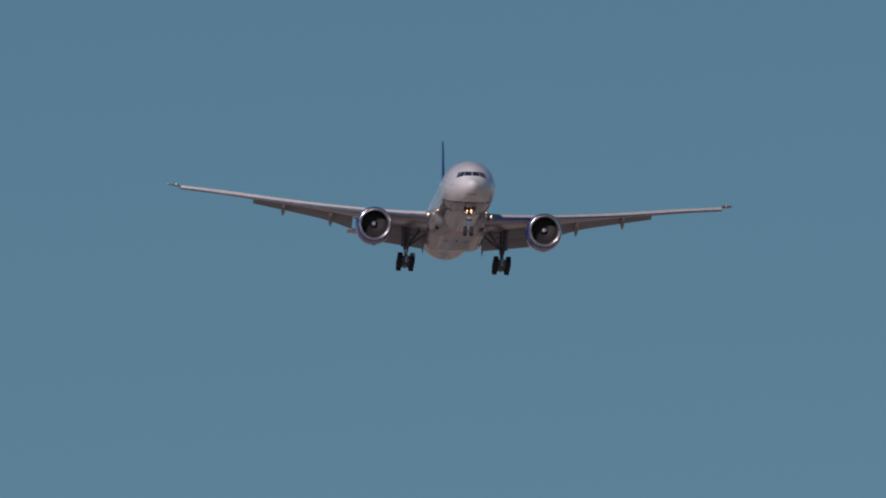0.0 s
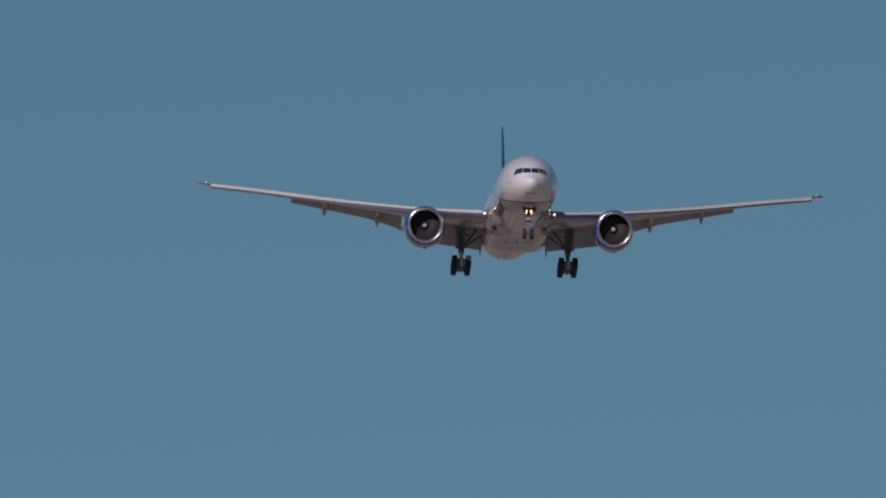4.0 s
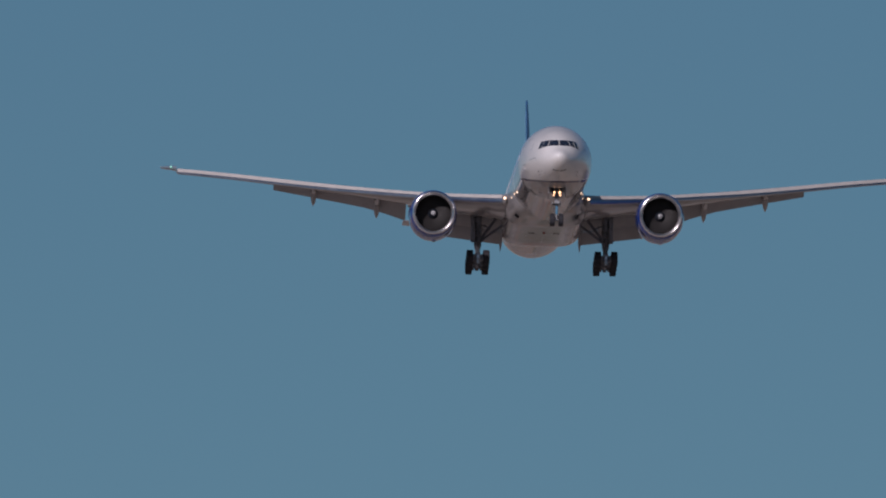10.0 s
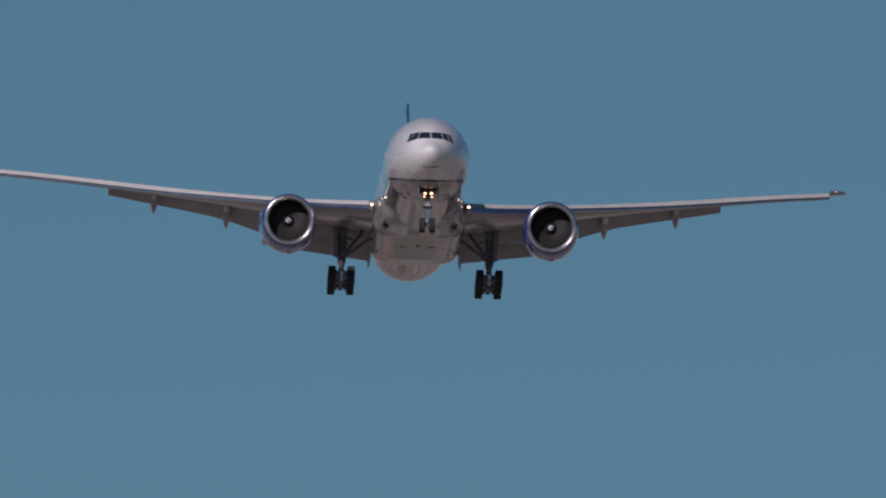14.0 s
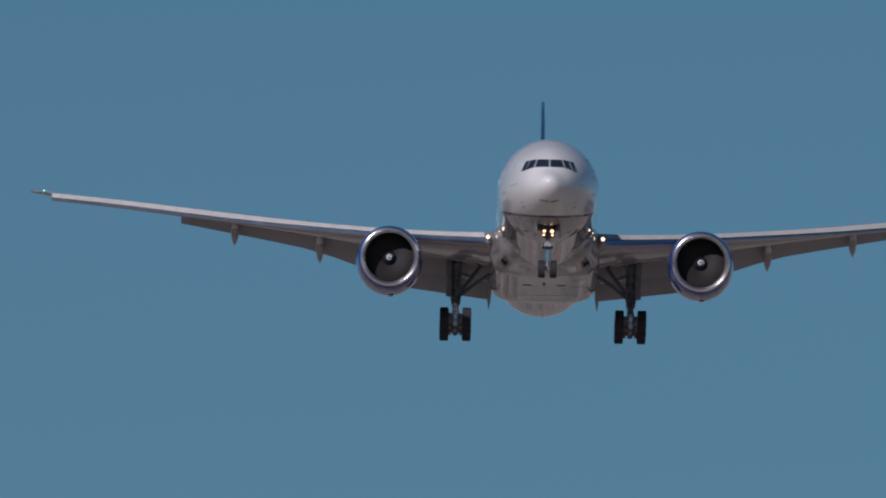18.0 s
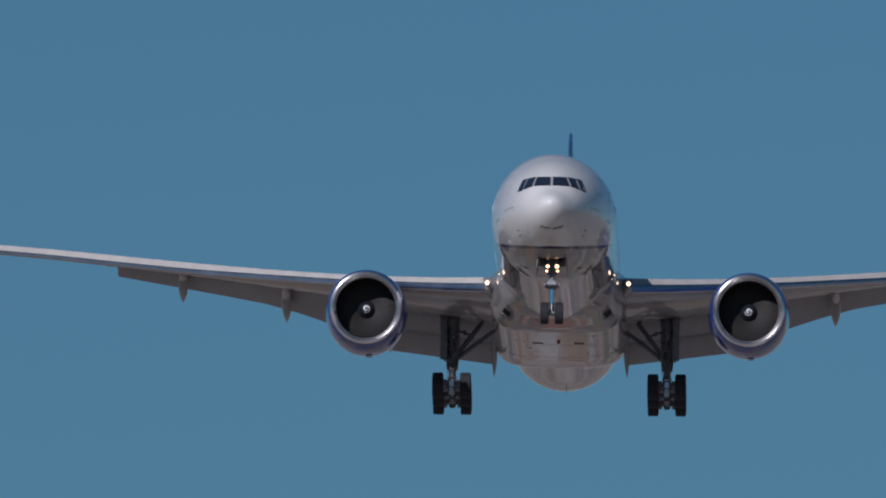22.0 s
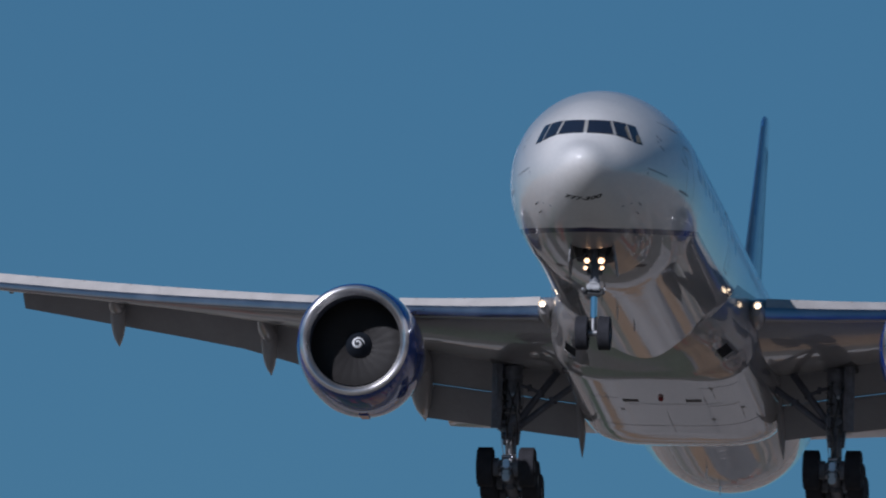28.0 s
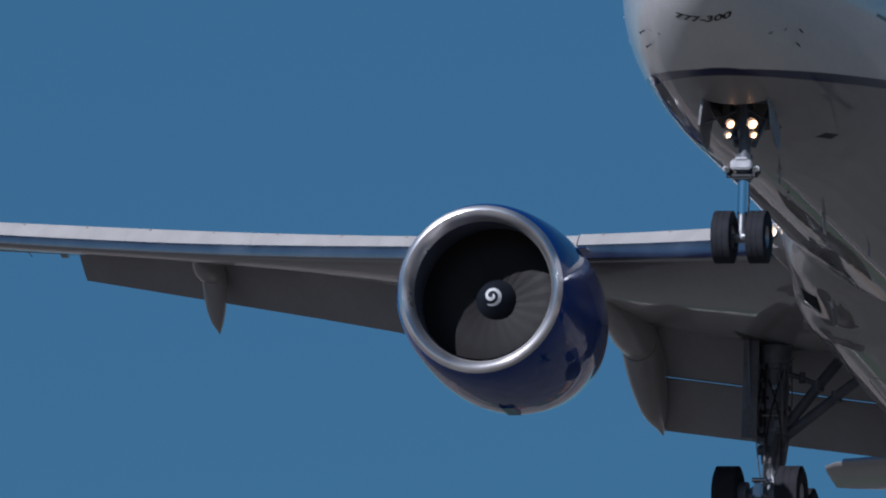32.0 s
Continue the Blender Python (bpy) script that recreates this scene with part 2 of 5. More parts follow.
M_LAMP_LOW = glow("lamp_small", (1.0, 0.72, 0.45), 3.5)
M_STROBE = glow("lamp_strobe", (1.0, 0.97, 0.92), 2.5)
M_GREEN = glow("lamp_green", (0.1, 1.0, 0.6), 1.6)
M_NAVRED = glow("lamp_red", (1.0, 0.12, 0.08), 1.2)

# ---- helpers


def part(name, bm, material, parent, label="", smooth=True, at=None):
    """Links a bmesh as one mesh object under a thing or a part."""
    bmesh.ops.recalc_face_normals(bm, faces=bm.faces)
    me = bpy.data.meshes.new(name)
    bm.to_mesh(me)
    bm.free()
    return part_of(name, me, material, parent, label, smooth, at)


def part_of(name, me, material, parent, label="", smooth=True, at=None):
    if not me.materials:
        for m in material if isinstance(material, (list, tuple)) else (material,):
            me.materials.append(m)
        if smooth:
            me.polygons.foreach_set("use_smooth", [True] * len(me.polygons))
            me.set_sharp_from_angle(angle=radians(38))
    ob = new(name, me)
    ob.parent = parent
    if at is not None:
        ob.matrix_basis = at
    if label:
        tagged(ob, label=label)
    return ob


def loft(bm, rings, cap=True, closed=True, mat=None):
    """Joins rings of equal length into a skin; mat: material index by segment of the ring."""
    vs = [[bm.verts.new(p) for p in r] for r in rings]
    k = len(rings[0])
    for a, b in zip(vs, vs[1:]):
        for i in range(k if closed else k - 1):
            j = (i + 1) % k
            f = bm.faces.new((a[i], a[j], b[j], b[i]))
            if mat:
                f.material_index = mat[i]
    if cap and closed:
        bm.faces.new(vs[0])
        bm.faces.new(vs[-1])
    return vs


def rev(bm, profile, n=64, axis="x", centre=(0, 0, 0), mats=None, wobble=None):
    """A body of revolution: profile of (along, radius); mats: material index by profile step."""
    rings = []
    for a, r in profile:
        ring = []
        for i in range(n):
            th = 2 * math.pi * i / n
            c, s = r * math.cos(th), r * math.sin(th)
            if wobble:
                c, s = wobble(a, c, s)
            v = {"x": (a, c, s), "y": (c, a, s), "z": (c, s, a)}[axis]
            ring.append(Vector(v) + Vector(centre))
        rings.append([bm.verts.new(p) for p in ring])
    for q, (a, b) in enumerate(zip(rings, rings[1:])):
        for i in range(n):
            j = (i + 1) % n
            f = bm.faces.new((a[i], a[j], b[j], b[i]))
            if mats:
                f.material_index = mats[q]
    return rings


def rod(bm, a, b, r, n=14, r2=None, mat=0):
    """A capped round bar from a to b."""
    a, b = Vector(a), Vector(b)
    q = (b - a).to_track_quat("Z", "Y")
    ends = []
    for p, rr in ((a, r), (b, r if r2 is None else r2)):
        ends.append([bm.verts.new(p + q @ Vector((rr * math.cos(2 * math.pi * i / n), rr * math.sin(2 * math.pi * i / n), 0))) for i in range(n)])
    fs = [bm.faces.new((ends[0][i], ends[0][(i + 1) % n], ends[1][(i + 1) % n], ends[1][i])) for i in range(n)]
    fs += [bm.faces.new(ends[0]), bm.faces.new(ends[1])]
    for f in fs:
        f.material_index = mat


def block(bm, centre, size, turn=None, bevel=0.0, mat=0):
    """A bevelled box."""
    m = Matrix.Translation(centre) @ (turn if turn is not None else Matrix()) @ Matrix.Diagonal((*size, 1))
    got = bmesh.ops.create_cube(bm, size=1, matrix=m)
    fs = {f for v in got["verts"] for f in v.link_faces}
    for f in fs:
        f.material_index = mat
    if bevel:
        es = {e for v in got["verts"] for e in v.link_edges}
        bmesh.ops.bevel(bm, geom=list(es), offset=bevel, segments=2, affect="EDGES", clamp_overlap=True)


def lerp(v, xs, ys):
    return float(np.interp(v, xs, ys))


def smooth_table(rows):
    """Smooth curves through rows of (s, values...): Catmull-Rom with limited slopes."""
    s = np.array([r[0] for r in rows], float)
    v = np.array([r[1:] for r in rows], float)
    d = np.diff(v, axis=0) / np.diff(s)[:, None]
    m = np.zeros_like(v)
    m[1:-1] = np.where(d[:-1] * d[1:] > 0, 2 * d[:-1] * d[1:] / (d[:-1] + d[1:] + 1e-12), 0)
    m[0], m[-1] = d[0], d[-1]

    def at(x):
        i = int(np.clip(np.searchsorted(s, x) - 1, 0, len(s) - 2))
        h = s[i + 1] - s[i]
        u = np.clip((x - s[i]) / h, 0, 1)
        return (2 * u**3 - 3 * u * u + 1) * v[i] + (u**3 - 2 * u * u + u) * h * m[i] + (-2 * u**3 + 3 * u * u) * v[i + 1] + (u**3 - u * u) * h * m[i + 1]
    return at


def airfoil(xle, zle, xte, zte, thick, y, n=14, camber=0.0, blunt=0.02):
    """A ring of section points at y, from the trailing edge over the top to the nose and back below."""
    ring = []
    for side in (1, -1):
        us = [0.5 * (1 + math.cos(math.pi * i / n)) for i in range(n + 1)]
        if side < 0:
            us = us[::-1][1:-1] + [1.0]
        for u in us:
            t = 5 * thick * (0.2969 * math.sqrt(u) - 0.126 * u - 0.3516 * u * u + 0.2843 * u**3 - 0.1015 * u**4) + blunt * u * 0.5
            ring.append(Vector((xle + (xte - xle) * u, y, zle + (zte - zle) * u + side * t + camber * math.sin(math.pi * u))))
    return ring


def ellipsoid_rings(rows, n=24):
    """Rings across x for a slender pod: rows of (x, y, z, half width, half height)."""
    return [[Vector((x, y + w * math.cos(2 * math.pi * i / n), z + h * math.sin(2 * math.pi * i / n))) for i in range(n)] for x, y, z, w, h in rows]


def cut(ob, cutters):
    """Takes boxes (bmeshes) out of a mesh object for good."""
    for bm in cutters:
        bmesh.ops.recalc_face_normals(bm, faces=bm.faces)
        me = bpy.data.meshes.new("cutter")
        bm.to_mesh(me)
        bm.free()
        c = new("cutter", me)
        md = ob.modifiers.new("cut", "BOOLEAN")
        md.operation, md.object, md.solver = "DIFFERENCE", c, "EXACT"
        bpy.context.view_layer.update()
        done = bpy.data.meshes.new_from_object(ob.evaluated_get(bpy.context.evaluated_depsgraph_get()))
        ob.modifiers.clear()
        old = ob.data
        ob.data = done
        bpy.data.meshes.remove(old)
        bpy.data.objects.remove(c)
        bpy.data.meshes.remove(me)

# ---- the ground: one wide sheet of fields, roofs and roads, seen only in the aeroplane's paint


def ground_material():
    m = paint("ground_cover", (1, 1, 1), 0.9, vary=0.45, scale=9, grain=0.35)
    n, l = links_of(m)
    b = n["Principled BSDF"]
    co = n.new("ShaderNodeTexCoord")
    cell = n.new("ShaderNodeTexVoronoi")
    cell.distance = "CHEBYCHEV"
    cell.inputs["Scale"].default_value = 1 / 48
    small = n.new("ShaderNodeTexVoronoi")
    small.distance = "CHEBYCHEV"
    small.inputs["Scale"].default_value = 1 / 13
    for t in (cell, small):
        l.new(co.outputs["Object"], t.inputs["Vector"])
    ramps = []
    for t, cols in ((cell, ((0.248, 0.233, 0.174), (0.476, 0.375, 0.293), (0.256, 0.242, 0.242), (0.476, 0.33, 0.229), (0.219, 0.206, 0.156), (0.549, 0.485, 0.431))),
                    (small, ((0.53, 0.476, 0.431), (0.156, 0.156, 0.17), (0.458, 0.192, 0.119), (0.164, 0.164, 0.11), (0.659, 0.604, 0.558), (0.476, 0.311, 0.192)))):
        sep = n.new("ShaderNodeSeparateColor")
        l.new(t.outputs["Color"], sep.inputs[0])
        r = n.new("ShaderNodeValToRGB")
        r.color_ramp.interpolation = "CONSTANT"
        for i, c in enumerate(cols):
            e = r.color_ramp.elements[i] if i < 2 else r.color_ramp.elements.new(i / len(cols))
            e.position, e.color = i / len(cols), (*c, 1)
        l.new(sep.outputs[0], r.inputs[0])
        ramps.append(r)
    big = n.new("ShaderNodeTexNoise")
    big.inputs["Scale"].default_value = 1 / 140
    l.new(co.outputs["Object"], big.inputs["Vector"])
    fac = n.new("ShaderNodeMapRange")
    fac.inputs["From Min"].default_value, fac.inputs["From Max"].default_value = 0.48, 0.56
    l.new(big.outputs["Fac"], fac.inputs["Value"])
    x = n.new("ShaderNodeMix")
    x.data_type = "RGBA"
    l.new(fac.outputs[0], x.inputs["Factor"])
    l.new(ramps[0].outputs[0], x.inputs[6])
    l.new(ramps[1].outputs[0], x.inputs[7])
    stain = b.inputs["Base Color"].links[0].from_socket
    mul = n.new("ShaderNodeVectorMath")
    mul.operation = "MULTIPLY"
    l.new(stain, mul.inputs[0])
    l.new(x.outputs[2], mul.inputs[1])
    l.new(mul.outputs[0], b.inputs["Base Color"])
    return m


bm = bmesh.new()
bmesh.ops.create_grid(bm, x_segments=24, y_segments=24, size=9000)
# unseen rim of low hills, added to keep the bright horizon out of the paint
for v in bm.verts:
    v.co.z = 330 * max(0.0, min(1.0, (v.co.xy.length - 6000) / 2500)) ** 1.3
me = bpy.data.meshes.new("ground")
bm.to_mesh(me)
bm.free()
me.materials.append(ground_material())
ground = tagged(new("ground", me), label="flat open land with fields, roofs and roads", category="ground", kind="structure")



def patches(name, label, material, rows, z, category=""):
    """Flat pieces of ground cover: rows of x from, x to, y from, y to."""
    bm = bmesh.new()
    for x0, x1, y0, y1 in rows:
        block(bm, ((x0 + x1) / 2, (y0 + y1) / 2, z), (x1 - x0, y1 - y0, 0.03))
    me = bpy.data.meshes.new(name)
    bm.to_mesh(me)
    bm.free()
    me.materials.append(material)
    tagged(new(name, me), label=label, category=category or name, kind="structure")


dice = random.Random(3)
town = []
for k in range(30):
    x, y = dice.uniform(-250, -140), dice.uniform(1475, 1590)
    town.append((x, x + dice.uniform(6, 13), y, y + dice.uniform(7, 16)))
# what the belly mirrors: a concrete apron in long slabs, a taxiway between dirt verges, fields and roofs
patches("pavement", "wide pale concrete apron in long slabs", M_APRON, [(-345 + 22.5 * k, -323 + 22.5 * k, 1102, 1200) for k in range(14)] + [(-345 + 22.5 * k, -323 + 22.5 * k, 1240, 1292) for k in range(14)] + [(-120 + 22.5 * k, -98 + 22.5 * k, 1200.5, 1239.5) for k in range(4)], 0.05)
patches("road", "grey asphalt taxiway", M_ASPHALT, [(-212, -124, 1292.5, 1450), (-420, 60, 1600.5, 1630)], 0.05)
patches("dirt", "bare tan and orange earth", M_DIRT, [(-262, -212.5, 1292.5, 1449), (-123.5, -104, 1292.5, 1449), (-147, -103, 870, 1008), (-300, -121, 1200.5, 1239.5)], 0.05)
patches("lawn", "short dry grass", M_GRASS, [(-430, 210, 100, 869), (-380, 40, 1009, 1101)], 0.05)
patches("lawn", "strips of green grass", M_GREEN_GRASS, [(-218, -152, 870, 1008), (-300, -262, 870, 1008), (-420, -263, 1293, 1400)], 0.05)
patches("roof_row", "rows of red clay roofs", M_ROOF, [(-178, -166, 870, 930), (-151.5, -147.5, 870, 945), (-132, -124, 870, 905), (-96, -90, 870, 940), (-235, -225, 870, 940)] + town, 0.08, "roofs")

# ---- the aeroplane: x forward from the nose tip, y to its left, z up from the body's axis
airliner = tagged(new("airliner"), label="white and grey twin-engined passenger airliner, gear and flaps down for landing", category="aeroplane")

# body sections: distance behind the nose, top, bottom, half width
def nose_rows():
    """The nose as a smooth ogive with a kink-free rise to the windscreen."""
    rows = []
    crown = smooth_table([(0, -0.46), (0.04, -0.335), (0.12, -0.235), (0.3, -0.095), (0.6, 0.075), (1.0, 0.285), (1.35, 0.53), (1.75, 0.87), (2.2, 1.19), (3.0, 1.61), (4.0, 2.02), (5.0, 2.34), (6.0, 2.62), (7.0, 2.82), (8.0, 2.96), (9.5, 3.07), (11.0, 3.10)])
    for s in (0.0, 0.015, 0.04, 0.08, 0.14, 0.22, 0.34, 0.5, 0.7, 0.95, 1.2, 1.4, 1.6, 1.8, 2.0, 2.4, 2.9, 3.4, 4, 4.6, 5.3, 6, 6.8, 7.6, 8.5, 9.5, 10.3, 11):
        f = max(1e-4, 1 - (1 - s / 11) ** 2.05)
        rows.append((s, float(crown(s)[0]), -0.47 - 2.63 * f ** 0.54, 3.1 * f ** 0.67 + 0.38 * math.sqrt(s) * math.exp(-s / 0.35)))
    return rows


BODY = smooth_table(nose_rows() + [
    (52, 3.10, -3.10, 3.10), (55, 3.10, -3.06, 3.09), (58.5, 3.08, -2.83, 3.0), (62.5, 3.02, -2.15, 2.68), (66, 2.92, -0.92, 2.05), (69, 2.78, -0.05, 1.48), (71.5, 2.58, 0.72, 0.85), (73.1, 2.25, 1.35, 0.22)])


def skin(s, th, out=0.0):
    """A point of the body's skin at distance s and angle th from the port side upwards."""
    top, bot, w = BODY(s)
    zc, h = (top + bot) / 2, (top - bot) / 2
    return Vector((-s, (w + out) * math.cos(th), zc + (h + out) * math.sin(th)))


def skin_yz(s, y, z, out=0.0):
    """The point of the skin at distance s in the direction of (y, z) from the section's centre."""
    top, bot, w = BODY(s)
    zc, h = (top + bot) / 2, (top - bot) / 2
    return skin(s, math.atan2((z - zc) / h, y / w), out)


def front_s(y, z):
    """How far behind the nose the skin passes through (y, z), on the nose."""
    lo, hi = 0.0, 11.0
    for _ in range(40):
        mid = (lo + hi) / 2
        top, bot, w = BODY(mid)
        zc, h = (top + bot) / 2, (top - bot) / 2
        if (y / w) ** 2 + ((z - zc) / h) ** 2 > 1:
            lo = mid
        else:
            hi = mid
    return hi


def nose_point(y, z, out=0.0):
    return skin_yz(front_s(y, z), y, z, out)


bm = bmesh.new()
stations = [0.0, 0.006, 0.015, 0.03, 0.055, 0.09, 0.14, 0.2, 0.28, 0.36, 0.45] + [0.55 + 0.17 * i for i in range(60)] + [11 + 1.5 * i for i in range(27)] + [51 + 0.9 * i for i in range(24)] + [72.6, 73.1]
loft(bm, [[skin(s, 2 * math.pi * i / 112) for i in range(112)] for s in sorted(set(stations)) if s <= 73.1])
fuselage = part("fuselage", bm, M_BODY, airliner, "white upper body, dark blue line, glossy grey underside")

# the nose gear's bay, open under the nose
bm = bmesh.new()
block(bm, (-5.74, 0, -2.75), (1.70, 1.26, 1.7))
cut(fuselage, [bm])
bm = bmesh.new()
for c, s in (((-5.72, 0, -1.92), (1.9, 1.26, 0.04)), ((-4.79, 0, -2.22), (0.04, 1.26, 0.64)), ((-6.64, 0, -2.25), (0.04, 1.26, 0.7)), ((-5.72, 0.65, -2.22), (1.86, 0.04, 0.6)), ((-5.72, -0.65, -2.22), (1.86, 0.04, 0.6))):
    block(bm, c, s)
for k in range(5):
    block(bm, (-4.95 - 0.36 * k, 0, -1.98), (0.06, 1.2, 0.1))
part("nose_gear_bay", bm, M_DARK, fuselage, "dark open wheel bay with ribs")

# cockpit windows: three panes a side, between pale posts
PANES = [
    ((0.07, 0.575), (0.875, 0.575), (0.71, 1.06), (0.07, 1.035)),
    ((0.965, 0.575), (1.41, 0.46), (1.165, 1.045), (0.795, 1.075)),
    ((1.455, 0.435), (1.69, 0.43), (1.45, 1.03), (1.21, 1.05))]


def pane(corners, sg, out=0.012, n=5, grow=0.0):
    bm = bmesh.new()
    cy = sum(c[0] for c in corners) / 4
    cz = sum(c[1] for c in corners) / 4
    q = [(c[0] + (grow if c[0] > cy else -grow), c[1] + (grow if c[1] > cz else -grow)) for c in corners]
    g = []
    for i in range(n + 1):
        u = i / n
        row = []
        for j in range(n + 1):
            v = j / n
            y = (q[0][0] * (1 - u) + q[1][0] * u) * (1 - v) + (q[3][0] * (1 - u) + q[2][0] * u) * v
            z = (q[0][1] * (1 - u) + q[1][1] * u) * (1 - v) + (q[3][1] * (1 - u) + q[2][1] * u) * v
            row.append((sg * y, z))
        g.append(row)
    outer = [[bm.verts.new(nose_point(y, z, out)) for y, z in row] for row in g]
    inner = [[bm.verts.new(nose_point(y, z, -0.02)) for y, z in row] for row in g]
    for lay in (outer, inner):
        for i in range(n):
            for j in range(n):
                bm.faces.new((lay[i][j], lay[i + 1][j], lay[i + 1][j + 1], lay[i][j + 1]))
    rim = [(i, 0) for i in range(n)] + [(n, j) for j in range(n)] + [(i, n) for i in range(n, 0, -1)] + [(0, j) for j in range(n, 0, -1)]
    for (a, b), (c, d) in zip(rim, rim[1:] + rim[:1]):
        bm.faces.new((outer[a][b], outer[c][d], inner[c][d], inner[a][b]))
    return bm


for sg in (1, -1):
    for corners in PANES:
        w = part("cockpit_window", pane(corners, sg), M_GLASS, fuselage, "dark cockpit window pane")
        part("window_frame", pane(corners, sg, 0.004, grow=0.03), M_BLACK, w)
    # grey posts between the panes
    for p, q in zip(PANES, PANES[1:]):
        post = ((p[1][0] + 0.012, p[1][1] - 0.012), (q[0][0] - 0.012, q[0][1] - 0.012), (q[3][0] - 0.012, q[3][1]), (p[2][0] + 0.012, p[2][1]))
        part("window_post", pane(post, sg, 0.018), M_POST, fuselage, "pale grey post between panes")
part("window_post", pane(((-0.056, 0.57), (0.056, 0.57), (0.056, 1.035), (-0.056, 1.035)), 1, 0.018), M_POST, fuselage, "pale grey post between panes")
# beige patches laid over the port side panes, sunlight on the lining painted in
for corners in (((1.30, 0.55), (1.40, 0.475), (1.20, 0.95), (1.15, 0.93)), ((1.54, 0.45), (1.68, 0.445), (1.58, 0.72), (1.50, 0.70))):
    part("sunlit_lining_patch", pane(corners, 1, 0.0155), M_SUNLIT_LINING, fuselage, "beige patch over the pane, painted as sunlit lining")


def patch(s0, z0, s1, z1, width, sg=1, out=0.003, n=8, thick=0.012):
    """A narrow mark on the body's side from (s0, z0) to (s1, z1)."""
    bm = bmesh.new()
    a = []
    for i in range(n + 1):
        u = i / n
        s, z = s0 + (s1 - s0) * u, z0 + (z1 - z0) * u
        d = Vector((s1 - s0, z1 - z0)).normalized()
        row = []
        for k in (-0.5, 0.5):
            ss, zz = s - d.y * k * width, z + d.x * k * width
            for o in (out, out - thick):
                top, bot, w = BODY(ss)
                zc, h = (top + bot) / 2, (top - bot) / 2
                row.append(bm.verts.new(skin(ss, math.asin(max(-1, min(1, (zz - zc) / h))) if sg > 0 else math.pi - math.asin(max(-1, min(1, (zz - zc) / h))), o)))
        a.append(row)
    for p, q in zip(a, a[1:]):
        bm.faces.new((p[0], p[2], q[2], q[0]))
        bm.faces.new((p[1], p[3], q[3], q[1]))
        bm.faces.new((p[0], p[1], q[1], q[0]))
        bm.faces.new((p[2], p[3], q[3], q[2]))
    bm.faces.new(a[0][:2] + a[0][:1:-1])
    bm.faces.new(a[-1][:2] + a[-1][:1:-1])
    return bm


# ---- wings


def slat_x(y):
    return -27.4 - 0.70 * (y - 3.5)


def slat_top(y):
    return -0.9165 + y * (0.01769 + y * (0.006825 + y * -0.0000993)) + 0.02 * math.exp(-((y - 25.5) / 4) ** 2)


def slat_bot(y):
    return slat_top(y) - lerp(y, [3.5, 8, 13, 18, 23, 26, 31], [0.76, 0.60, 0.56, 0.57, 0.54, 0.49, 0.45])


def fixed_te(y):
    return lerp(y, [2.2, 10.0, 22.7, 23.0, 30.9], [-38.0, -38.6, -43.2, -44.5, -48.7])


WY = [2.2, 3.2, 4.5, 6.5, 8.5, 10.0, 12, 14, 17, 20, 23, 26, 29, 30.9]


def wing_box(y):
    """Nose x and z, tail x and z, thickness ratio of the fixed wing."""
    xl = slat_x(y) - 0.42
    zl = (slat_top(y) * 0.55 + slat_bot(y) * 0.45)
    xt = fixed_te(y)
    zt = zl + lerp(y, [2.2, 10, 17, 23, 30.9], [-0.75, -0.30, 0.35, 0.36, 0.10])
    c = xl - xt
    t = lerp(y, [2.2, 4.5, 10, 20, 30.9], [1.7, 1.45, 1.0, 0.62, 0.30])
    return xl, zl, xt, zt, t, c


